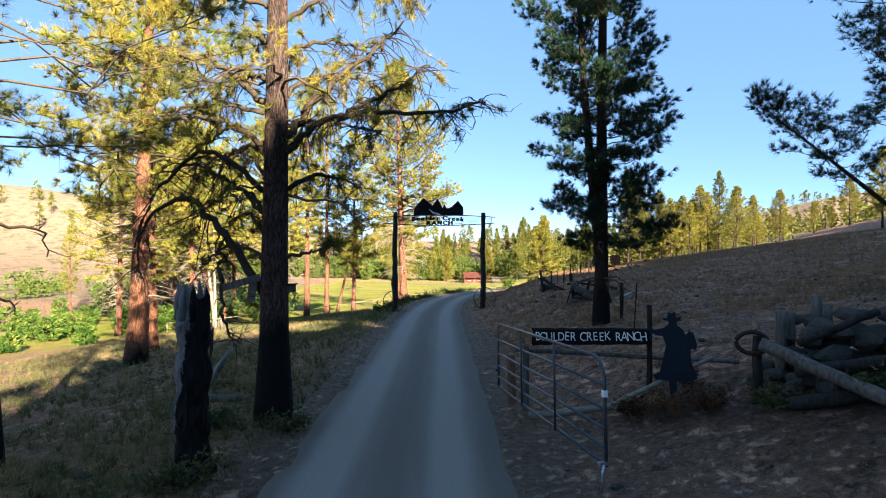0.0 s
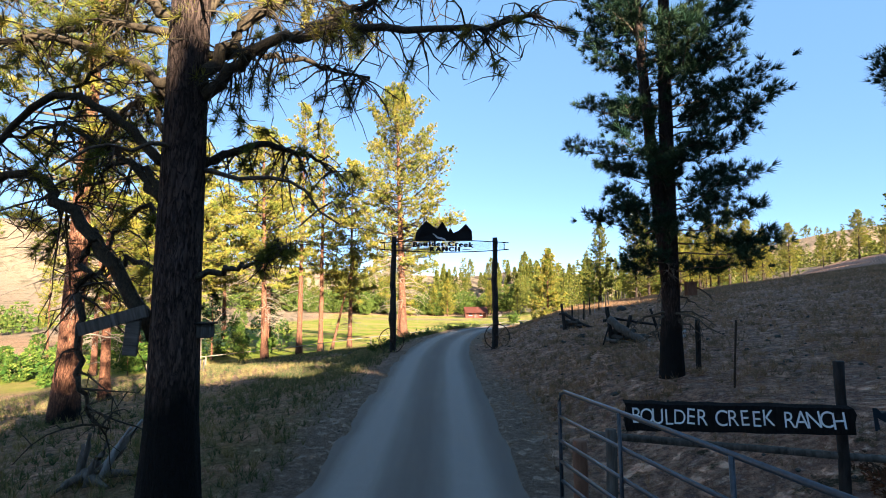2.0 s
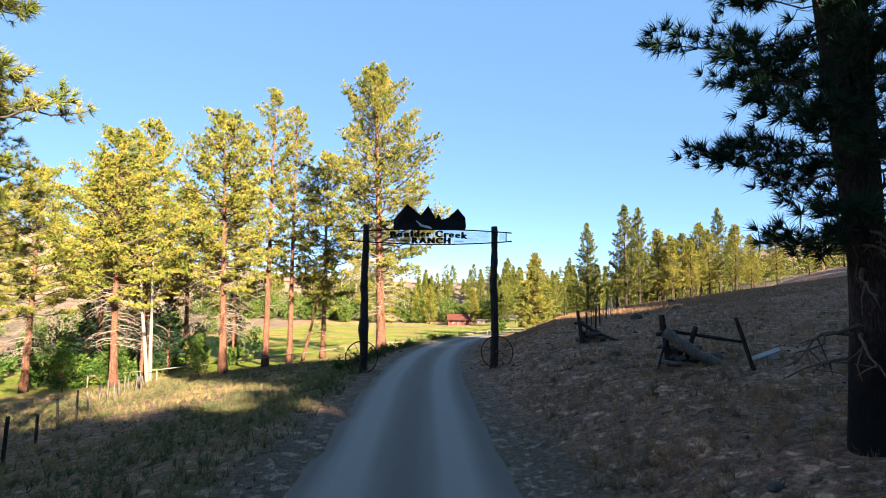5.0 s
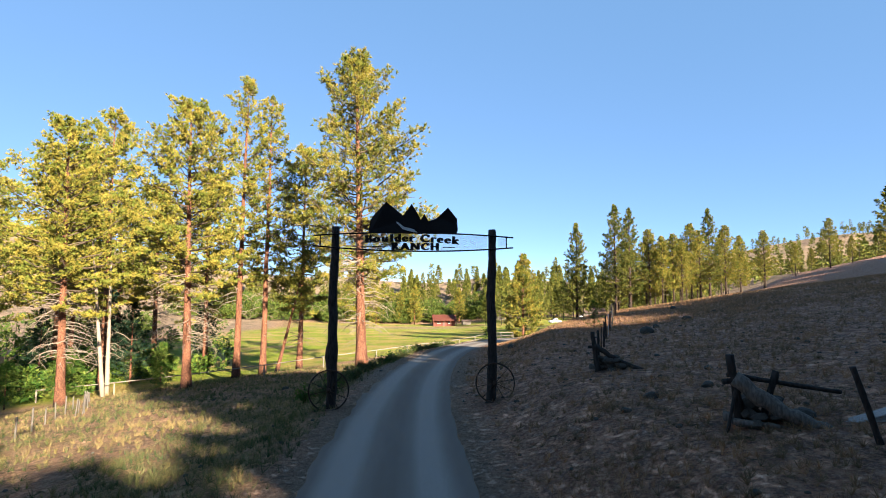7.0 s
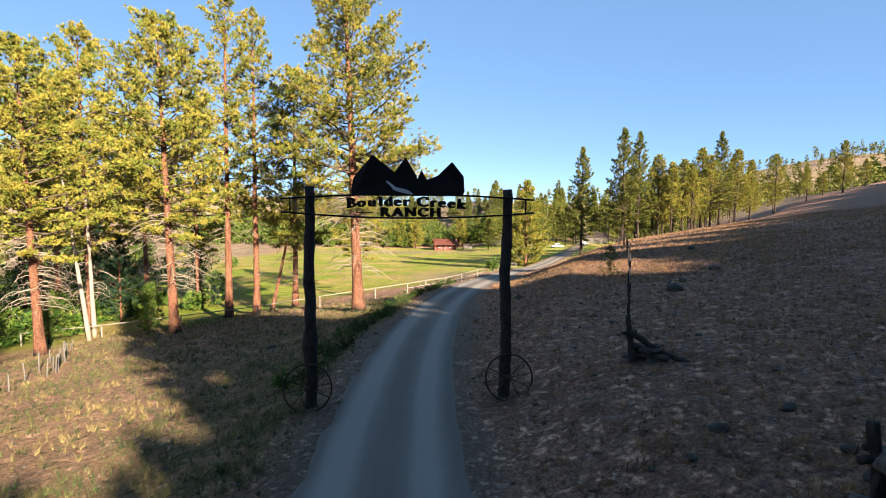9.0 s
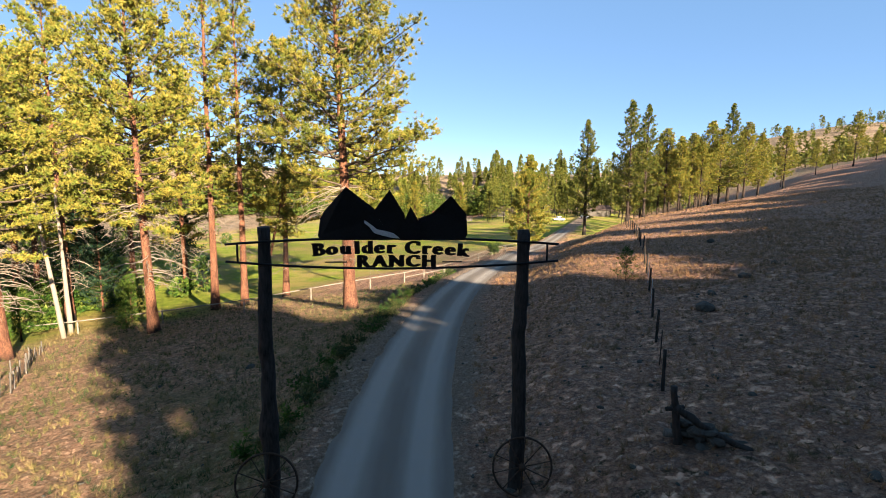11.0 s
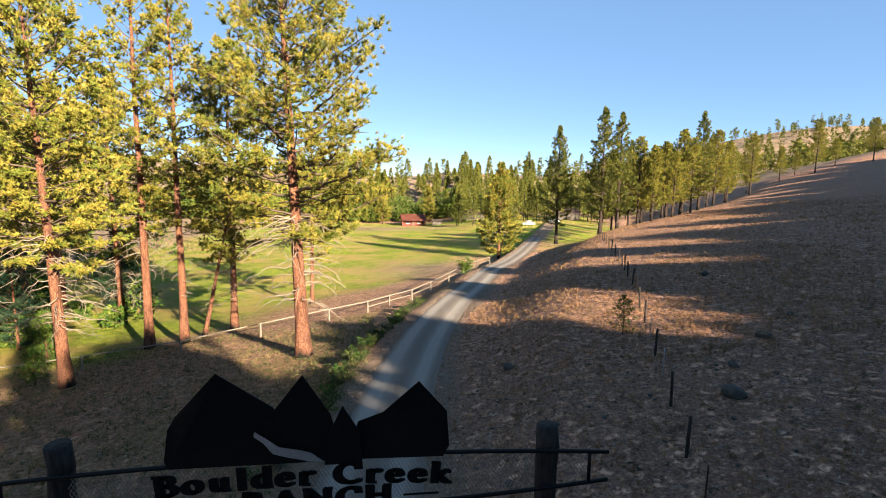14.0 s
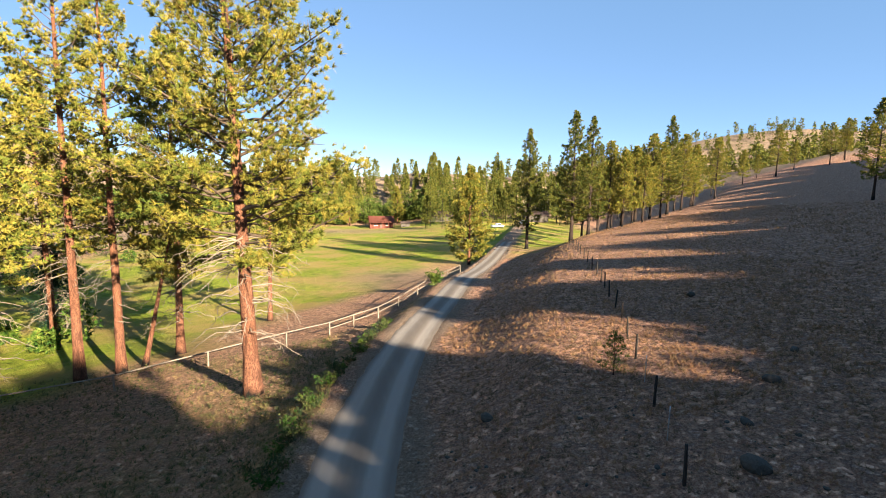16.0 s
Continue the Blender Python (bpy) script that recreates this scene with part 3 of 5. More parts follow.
SLABS = {"B": ((-0.30, -0.5), (-0.30, 0.5)), "o": (), "u": ((-0.22, 0.2), (0.2, 0.2), (0.26, -0.5)), "l": ((0, -0.5), (-0.06, 0.5)), "d": ((0.22, 0.5), (0.26, -0.5)), "e": (), "r": ((-0.1, -0.5), (-0.16, 0.2)),
         "C": ((0.28, 0.38),), "k": ((-0.22, -0.5), (0.26, -0.5), (-0.26, 0.5), (0.2, 0.2)), "R": ((-0.25, -0.5), (0.3, -0.5), (-0.25, 0.5)), "A": ((-0.33, -0.5), (0.33, -0.5)), "N": ((-0.3, -0.5), (-0.3, 0.5), (0.3, 0.5)), "H": ((-0.28, -0.5), (0.28, -0.5), (-0.28, 0.5), (0.28, 0.5))}


def slab_letter(ch, size, material, parent, x, y, z, tilt):
    """A plate letter with slab feet, standing upright in front of the mesh."""
    ob = lettering("letter", ch, size, 0.005, material, parent, pose(x, y, z, 90, 0, 0) @ pose(0, 0, 0, 0, 0, tilt))
    thin = ob.data
    bm = bmesh.new()
    for dx, dy in ((0, 0), (0.012, 0), (-0.012, 0), (0, 0.009), (0, -0.009), (0.024, 0), (-0.024, 0), (0.034, 0.005), (-0.034, -0.005)):
        k = len(bm.verts)
        bm.from_mesh(thin)
        bm.verts.ensure_lookup_table()
        for v in bm.verts[k:]:
            v.co = Vector((v.co.x * 1.16 + dx, v.co.y + dy, v.co.z * (1 + 9 * abs(dx))))
    bm.to_mesh(thin)
    bm.free()
    w, h = ob.dimensions.x, ob.dimensions.y
    vs = np.array([v.co[:] for v in ob.data.vertices])
    lo, hi = vs.min(0), vs.max(0)
    bm = bmesh.new()
    bm.from_mesh(ob.data)
    cap = size * 0.70
    for fx, fz in SLABS.get(ch, ()):
        cx = (lo[0] + hi[0]) / 2 + fx * (hi[0] - lo[0]) * 1.25
        cz = lo[1] if fz == -0.5 else (hi[1] if fz == 0.5 else lo[1] + cap * (0.62 if fz == 0.2 else 0.8))
        inn = 0.012 * (1 if fz < 0 else -1)
        bm_box(bm, (cx - 0.048, cz + inn - 0.016, -0.0045), (cx + 0.048, cz + inn + 0.016, 0.0045))
    bm.to_mesh(ob.data)
    bm.free()
    return ob


def log_rings(rng, p0, p1, r0, r1, n=12, rough=0.06):
    s = np.linspace(0, 1, n)[:, None]
    pts = np.asarray(p0) * (1 - s) + np.asarray(p1) * s + rng.normal(0, rough * r0, (n, 3))
    return pts, np.linspace(r0, r1, n) * (1 + rng.normal(0, rough, n))


def plate(bm, outline, y0, y1, fold=None, depth=0.0):
    """A steel plate in the x-z plane, folded forwards along the line x = fold."""
    def back(p):
        return depth * (1 - min(1.0, abs(p[0] - fold) / 0.45)) if fold is not None else 0.0
    a = [bm.verts.new((p[0], y0 - back(p), p[1])) for p in outline]
    b = [bm.verts.new((p[0], y1 - back(p), p[1])) for p in outline]
    k = len(outline)
    bm.faces.new(a)
    bm.faces.new(b[::-1])
    for i in range(k):
        bm.faces.new((a[i], b[i], b[(i + 1) % k], a[(i + 1) % k]))


def build_arch():
    rng = np.random.default_rng(5)
    arch = empty("ranch_arch", 0, ARCH_Y, 0)
    tagged(arch, "log post ranch arch with black steel mountain sign across the lane", "gateway")
    for px, top, bulge in ((POST_L, 5.22, True), (POST_R, 5.17, False)):
        base = gz(px, ARCH_Y) - 0.4
        n = 26
        zz = np.linspace(base, top, n)
        pts = np.stack([px + 0.02 * np.sin(zz * 1.7) + 0.012 * rng.normal(size=n), 0.015 * rng.normal(size=n), zz], 1)
        r = np.interp(zz, [base, top], [0.165, 0.13]) * (1 + rng.normal(0, 0.04, n))
        if bulge:
            k = np.exp(-((zz - 1.0) / 0.35) ** 2)
            pts[:, 0] -= 0.07 * k
            r = r * (1 + 0.35 * k)
        r = r * (1 + 0.22 * np.exp(-((zz - 3.6) / 0.10) ** 2) + 0.16 * np.exp(-((zz - 2.6) / 0.12) ** 2))
        tube_part("post", pts, r, 12, M_DARKPOST, arch, "dark knotty peeled log post")
    xs = np.linspace(-3.56, 3.10, 25)
    mid = -0.23
    bow = 1 - ((xs - mid) / 3.33) ** 2
    ztop = 4.89 + 0.13 * bow
    zbot = 4.55 - 0.15 * bow
    fy = -0.17
    for name, z in (("top_rail", ztop), ("bottom_rail", zbot)):
        tube_part(name, np.stack([xs, np.full(25, fy), z], 1), np.full(25, 0.025), 8, M_STEEL, arch)
    for x in (-3.33, 2.87):
        zt, zo = np.interp(x, xs, ztop), np.interp(x, xs, zbot)
        tube_part("end_bar", [(x, fy, zo), (x, fy, (zo + zt) / 2), (x, fy, zt)], [0.022] * 3, 8, M_STEEL, arch)
    # expanded steel mesh between the rails
    strands = []
    for k in range(-12, 250):
        for sgn in (1, -1):
            x0 = -2.75 + k * 0.042
            run = []
            for q in np.linspace(0, 0.66, 12):
                x = x0 + sgn * 0.6 * (q - 0.33)
                lo, hi = np.interp(x, xs, zbot), np.interp(x, xs, ztop)
                if -3.3 < x < 2.85 and lo < 4.39 + q < hi and min(abs(x - POST_L), abs(x - POST_R)) > 0.17:
                    run.append((x, fy, 4.39 + q))
                elif run:
                    strands.append(run)
                    run = []
            if run:
                strands.append(run)
    for lo, hi in ((-3.4, POST_L), (POST_L, POST_R), (POST_R, 2.9)):
        g = Geo()
        for run in strands:
            if lo < run[0][0] < hi and len(run) > 1:
                g.tube([run[0], run[-1]], [0.0032] * 2, 3, False)
        mesh_part("steel_mesh", g.mesh("steel_mesh", M_POLE, False), arch, "fine expanded steel mesh")
    # four folded peaks
    peaks = [([(-1.70, 4.86), (-1.73, 5.02), (-1.68, 5.36), (-1.60, 5.50), (-1.16, 5.98), (-0.62, 5.56), (-0.50, 5.30), (-0.30, 4.86)], -1.16, 0.0),
             ([(-0.85, 4.86), (-0.66, 5.47), (-0.31, 5.93), (-0.03, 5.46), (0.10, 4.86)], -0.31, 0.02),
             ([(-0.10, 4.86), (-0.06, 5.26), (0.10, 5.60), (0.27, 5.30), (0.30, 4.86)], 0.10, -0.03),
             ([(0.16, 4.86), (0.25, 5.36), (0.52, 5.46), (0.90, 5.82), (1.21, 5.45), (1.24, 5.05), (1.17, 4.86)], 0.90, 0.012)]
    for outline, fold, dy in peaks:
        bm = bmesh.new()
        plate(bm, [(px - 0.015, (4.98 if pz < 4.9 else max(pz + 0.05, 5.06))) for px, pz in outline], fy - 0.03 + dy, fy - 0.022 + dy, fold, 0.08)
        part("mountain_plate", bm, M_STEEL, arch, "black steel mountain peak plate")
    bm = bmesh.new()
    plate(bm, [(-0.83, 5.33), (-0.82, 5.38), (-0.69, 5.29), (-0.58, 5.20), (-0.38, 5.16), (-0.25, 5.12), (-0.13, 5.02), (-0.27, 5.03), (-0.48, 5.08), (-0.64, 5.13), (-0.74, 5.26)], fy - 0.098, fy - 0.09)
    part("creek_plate", bm, M_GALV, arch, "hammered bright metal creek")
    # raised words, bowed like the rails
    words = [("B", -1.74, 0.23), ("o", -1.48, 0.22), ("u", -1.21, 0.22), ("l", -0.98, 0.23), ("d", -0.78, 0.23), ("e", -0.54, 0.23), ("r", -0.31, 0.23),
             ("C", 0.12, 0.24), ("r", 0.40, 0.23), ("e", 0.63, 0.23), ("e", 0.88, 0.23), ("k", 1.13, 0.23)]
    for ch, x, size in words:
        zc = 4.765 + 0.06 * (1 - ((x + 0.4) / 1.5) ** 2)
        slab_letter(ch, size * 1.5, M_STEEL, arch, x, fy - 0.03, zc, -3.2 * (x + 0.4))
    for ch, x in zip("RANCH", (-0.87, -0.54, -0.20, 0.13, 0.45)):
        slab_letter(ch, 0.325, M_STEEL, arch, x, fy - 0.03, 4.545, 0)
    for x0, x1 in ((-1.62, -1.18), (0.72, 1.12)):
        bm = bmesh.new()
        bm_box(bm, (x0, fy - 0.036, 4.525), (x1, fy - 0.026, 4.55), 0.003)
        part("dash_bar", bm, M_STEEL, arch)
    return arch


def build_wheel(x, y, z, lean, rz):
    w = empty("wagon_wheel", x, y, z, rz, lean)
    tagged(w, "rusty iron wagon wheel leaning on the arch post", "wheel", "wheels at the arch")
    a = np.linspace(0, 2 * np.pi, 41)
    R = 0.63
    g = Geo()
    g.tube(np.stack([R * np.cos(a), 0 * a, R * np.sin(a) + R], 1), np.full(41, 0.024), 8, False)
    mesh_part("rim", g.mesh("rim", M_RUSTSTEEL), w)
    tube_part("hub", [(0, -0.10, R), (0, -0.05, R), (0, 0.05, R), (0, 0.10, R)], [0.055, 0.075, 0.075, 0.05], 12, M_RUSTSTEEL, w)
    for k in range(10):
        t = k * 2 * math.pi / 10 + 0.2
        c, s = math.cos(t), math.sin(t)
        tube_part("spoke", [(0.06 * c, 0, R + 0.06 * s), (0.3 * c, 0, R + 0.3 * s), (R * c, 0, R + R * s)], [0.013, 0.011, 0.011], 6, M_RUSTSTEEL, w)
    return w


build_arch()
build_wheel(-2.92, ARCH_Y - 0.36, gz(-2.92, ARCH_Y - 0.36) - 0.03, -8, 4)
build_wheel(2.46, ARCH_Y - 0.36, gz(2.46, ARCH_Y - 0.36) - 0.03, -8, -3)


# ---- farm gate standing open ----
def build_gate():
    far, near = np.array([1.13, 10.38]), np.array([1.95, 6.12])
    L = float(np.hypot(*(near - far)))
    yaw = math.degrees(math.atan2(near[1] - far[1], near[0] - far[0]))
    g = empty("farm_gate", far[0], far[1], 0.20, yaw, 0, -2.7)
    tagged(g, "six-bar tubular steel farm gate swung open beside the lane", "gate")
    top = 1.28
    arc = [(0, 0, 0.0), (0, 0, 0.6), (0, 0, top - 0.16), (0.05, 0, top - 0.04), (0.16, 0, top), (L / 2, 0, top + 0.004), (L - 0.24, 0, top), (L - 0.08, 0, top - 0.06), (L, 0, top - 0.22), (L, 0, 0.6), (L, 0, 0.0)]
    tube_part("outer_tube", arc, [0.024] * len(arc), 8, M_TUBE, g)
    for z in (0.02, 0.22, 0.44, 0.68, 0.96):
        tube_part("bar", [(0, 0, z), (L * 0.3, 0, z - 0.006), (L * 0.7, 0, z + 0.004), (L, 0, z)], [0.021] * 4, 8, M_TUBE, g)
    for s in (1 / 3, 2 / 3):
        tube_part("upright", [(L * s, -0.028, 0.0), (L * s, -0.028, 0.6), (L * s, -0.028, top)], [0.019] * 3, 8, M_TUBE, g)
    bm = bmesh.new()
    bm_box(bm, (L - 0.027, -0.029, 0.82), (L + 0.027, 0.029, 0.90), 0.004)
    part("label_band", bm, M_WHITE, g, "small white band")
    bm = bmesh.new()
    bm_box(bm, (L - 0.03, -0.10, 0.02), (L + 0.03, 0.02, 0.06), 0.006)
    part("latch_plate", bm, M_GALV, g, "bright zinc latch plate")
    tube_part("latch_chain", [(L + 0.03, -0.05, 0.03), (L + 0.05, -0.07, -0.08), (L + 0.01, -0.06, -0.2), (L - 0.02, -0.06, -0.3)], [0.018, 0.026, 0.018, 0.022], 6, M_GALV, g, "hanging bright chain")
    for z in (0.3, 1.0):
        bm = bmesh.new()
        bm_box(bm, (-0.14, -0.02, z), (-0.01, 0.02, z + 0.05), 0.004)
        part("hinge", bm, M_RUSTSTEEL, g)
    return g


build_gate()
rng_p = np.random.default_rng(11)


def build_post(x, y, h, r, material, label, lean=(0, 0), name="fence_post", group="", category="post"):
    z = gz(x, y)
    pts, rr = log_rings(rng_p, (0, 0, -0.4), (lean[0], lean[1], h), r, r * 0.88, 9, 0.05)
    g = Geo()
    g.tube(pts, rr, 8)
    ob = new(name, g.mesh(name, material))
    ob.matrix_basis = pose(x, y, z)
    return tagged(ob, label, category, group)


def build_pole(p0, p1, r0, r1, material, label, name="fence_pole", category="pole", sag=0.0):
    pts, rr = log_rings(rng_p, (0, 0, 0), np.subtract(p1, p0), r0, r1, 12, 0.05)
    pts[:, 2] -= sag * np.sin(np.linspace(0, math.pi, 12))
    g = Geo()
    g.tube(pts, rr, 8)
    ob = new(name, g.mesh(name, material))
    ob.matrix_basis = pose(*p0)
    return tagged(ob, label, category)


build_post(1.42, 10.62, 1.02, 0.10, M_REDBROWN, "short red-brown wooden gate post")


# ---- log sign and rider cutout ----
def build_log_sign():
    a, b = np.array([1.72, 9.85, 1.32]), np.array([3.75, 9.25, 1.43])
    L = float(np.linalg.norm(b - a))
    yaw = math.degrees(math.atan2(b[1] - a[1], b[0] - a[0]))
    s = empty("log_sign", *a, yaw, 0, -2.8)
    tagged(s, "dark half-log sign with white hand-painted ranch name", "sign")
    bm = bmesh.new()
    n, k = 16, 12
    rng = np.random.default_rng(3)
    rings = []
    for i in range(n):
        x = L * i / (n - 1)
        r = 0.165 - 0.02 * i / n + rng.normal(0, 0.004)
        ring = []
        for j in range(k):
            t = 2 * math.pi * j / k
            ring.append(bm.verts.new((x + 0.02 * math.sin(3 * t) * (i in (0, n - 1)), max(r * math.cos(t), -0.075), r * math.sin(t) * (1.0 + rng.normal(0, 0.015)))))
        rings.append(ring)
    for i in range(n - 1):
        for j in range(k):
            bm.faces.new((rings[i][j], rings[i][(j + 1) % k], rings[i + 1][(j + 1) % k], rings[i + 1][j]))
    bm.faces.new(rings[0])
    bm.faces.new(rings[-1][::-1])
    bmesh.ops.recalc_face_normals(bm, faces=bm.faces)
    part("half_log", bm, M_CHAR, s, "blackened half log")
    x = 0.06
    for ch in "BOULDER CREEK RANCH":
        if ch == " ":
            x += 0.075
            continue
        w = 0.096 if ch not in "MW" else 0.12
        lettering("letter", ch, 0.235 + rng.normal(0, 0.006), 0.002, M_WHITE, s, pose(x + w / 2, -0.079, 0.005 + rng.normal(0, 0.006), 90, 0, 0) @ pose(0, 0, 0, 0, 0, rng.normal(0, 2.5)) @ Matrix.Diagonal((0.78, 1, 1, 1)), -0.001)
        x += w + 0.012
    return s


build_log_sign()
build_post(1.62, 10.05, 1.28, 0.07, M_LOG, "weathered post behind the log sign")
build_post(3.80, 9.45, 1.55, 0.055, M_DARKPOST, "dark narrow post at the log sign")


def build_cutout():
    """A flat sheet-steel yard figure on a stake, in plain outline."""
    bm = bmesh.new()
    outline = [(-0.06, 0.02), (-0.09, 0.28), (-0.34, 0.30), (-0.37, 0.36), (-0.25, 0.42), (-0.19, 0.66), (-0.14, 0.84), (-0.20, 0.98), (-0.32, 1.00), (-0.40, 1.04), (-0.38, 0.95), (-0.42, 0.93), (-0.44, 1.12), (-0.40, 1.12),
               (-0.36, 1.08), (-0.20, 1.11), (-0.10, 1.17), (-0.10, 1.22), (-0.20, 1.25), (-0.20, 1.28), (-0.12, 1.27), (-0.11, 1.37), (-0.04, 1.35), (0.02, 1.38), (0.04, 1.28), (0.13, 1.30), (0.11, 1.25), (0.05, 1.22),
               (0.05, 1.17), (0.16, 1.10), (0.20, 1.02), (0.25, 1.05), (0.27, 1.12), (0.29, 1.06), (0.34, 1.06), (0.36, 1.00), (0.41, 0.86), (0.38, 0.78), (0.32, 0.80), (0.29, 0.78), (0.30, 0.60), (0.37, 0.45), (0.42, 0.33), (0.24, 0.28), (0.16, 0.26), (0.05, 0.28), (0.04, 0.02)]
    plate(bm, [(0.88 * px, 1.06 * pz) for px, pz in outline], -0.004, 0.004)
    bm.normal_update()
    bmesh.ops.triangulate(bm, faces=[f for f in bm.faces if len(f.verts) > 4])
    bm_box(bm, (-0.03, 0.006, -0.35), (0.03, 0.02, 0.9), 0.003)
    me = bpy.data.meshes.new("steel_cutout")
    bm.to_mesh(me)
    bm.free()
    me.materials.append(M_NAVY)
    ob = new("steel_cutout", me)
    ob.matrix_basis = pose(3.87, 8.60, gz(3.87, 8.6) + 0.05, 0, 0, -12)
    return tagged(ob, "flat black sheet-steel yard cutout on a stake", "statue")


build_cutout()
build_pole((1.45, 10.3, 0.98), (5.2, 9.0, 1.02), 0.045, 0.035, M_LOG, "weathered top rail pole of the old fence")
build_pole((1.5, 8.9, gz(1.5, 8.9) + 0.26), (2.9, 8.75, gz(2.9, 8.75) + 0.22), 0.075, 0.06, M_POLE, "fallen bleached pole lying by the gate")
build_pole((2.75, 8.75, gz(2.75, 8.75) + 0.24), (4.6, 8.75, gz(4.6, 8.75) + 0.45), 0.045, 0.035, M_POLE, "thin bleached pole resting on stones")


# ---- stones ----
def stone_mesh(seed, sx, sy, sz):
    rng = np.random.default_rng(seed)
    bm = bmesh.new()
    bmesh.ops.create_icosphere(bm, subdivisions=2, radius=0.5)
    cut = rng.normal(0, 1, (7, 3))
    cut /= np.linalg.norm(cut, axis=1)[:, None]
    for v in bm.verts:
        for c in cut:
            d = v.co.dot(Vector(c)) - 0.36
            if d > 0:
                v.co -= Vector(c) * d
        v.co.x *= sx
        v.co.y *= sy
        v.co.z *= sz
    me = bpy.data.meshes.new("stone")
    bm.to_mesh(me)
    bm.free()
    me.materials.append(M_ROCK)
    return me


STONES = [stone_mesh(40 + i, 1.2 + 0.25 * (i % 3), 0.9 + 0.15 * (i % 2), 0.62 + 0.1 * (i % 4)) for i in range(8)]


def build_stone(x, y, size, label="grey field stone half sunk in dry grass", lift=0.12, rz=None, name="stone", parent=None, z=None, rng=None):
    rng = rng or rng_p
    ob = new(name, STONES[int(rng.integers(8))])
    ob.matrix_basis = pose(x, y, (gz(x, y) if z is None else z) + lift * size, rng.uniform(-12, 12), rng.uniform(-12, 12), rng.uniform(0, 360)) @ Matrix.Diagonal((size, size, size, 1))
    if parent:
        ob.parent = parent
    else:
        tagged(ob, label, "rock", "stones in the grass")
    return ob


def build_crib():
    c = empty("stone_crib", 0, 0, 0)
    tagged(c, "fence crib of stacked grey field stones", "rock crib")
    rng = np.random.default_rng(21)
    for lay in range(5):
        for ix in range(9 - lay):
            for iy in range(3 - (lay > 1)):
                x = 5.0 + ix * 0.36 + lay * 0.14 + rng.normal(0, 0.05)
                y = 7.30 + iy * 0.42 - 0.12 * ix + lay * 0.08 + rng.normal(0, 0.05)
                build_stone(x, y, rng.uniform(0.22, 0.42), lift=0.0, parent=c, z=gz(x, y) + 0.04 + lay * 0.19 + rng.normal(0, 0.04), rng=rng)
    for a, b, r in (((4.85, 7.05, 0.52), (6.5, 6.45, 0.42), 0.085), ((4.95, 7.15, 0.86), (5.9, 6.95, 0.98), 0.06), ((4.7, 6.95, 0.16), (6.0, 6.25, 0.10), 0.095)):
        p, rr = log_rings(rng, (a[0], a[1], gz(a[0], a[1]) + a[2]), (b[0], b[1], gz(b[0], b[1]) + b[2]), r, r * 0.85, 9, 0.08)
        tube_part("crib_log", p, rr, 9, M_DARKPOST, c, "rotting horizontal crib log")
    return c


build_crib()
build_pole((4.62, 7.45, 1.62), (5.75, 5.75, 0.98), 0.10, 0.09, M_LOG, "thick weathered brace log leaning on the stones", "brace_log", "log")
build_post(4.66, 7.62, 1.0, 0.07, M_DARKPOST, "dark wooden post of the stone crib")
for px, py, ph in ((5.22, 7.95, 1.08), (5.42, 8.05, 1.0), (5.78, 7.98, 1.18), (5.9, 7.9, 1.02)):
    build_post(px, py, ph, 0.085, M_LOG, "weathered grey crib post", (0.02, 0.0))
g = Geo()
a_ = np.linspace(0, 2 * np.pi, 25)
g.tube(np.stack([0.21 * np.cos(a_), 0.05 * np.sin(a_), 0.15 * np.sin(a_)], 1), np.full(25, 0.035), 8, False)
ring_ = new("iron_ring", g.mesh("iron_ring", M_RUSTSTEEL))
ring_.matrix_basis = pose(4.55, 7.55, 1.62, 10, 0, -15)
tagged(ring_, "old rusty iron ring hung on the crib post", "ring")
for x, y, s in ((12.3, 40.4, 0.75), (6.4, 47.6, 0.5), (13.9, 42.6, 0.4), (7.3, 26.5, 0.3), (5.6, 26, 0.34), (6.9, 24.6, 0.28), (4.6, 25.2, 0.25), (-7.4, 43.8, 0.4), (8.6, 28.6, 0.3), (17, 45, 0.5), (20, 47, 0.35), (23, 58, 0.6), (4.1, 38.5, 0.25)):
    build_stone(x, y, s)


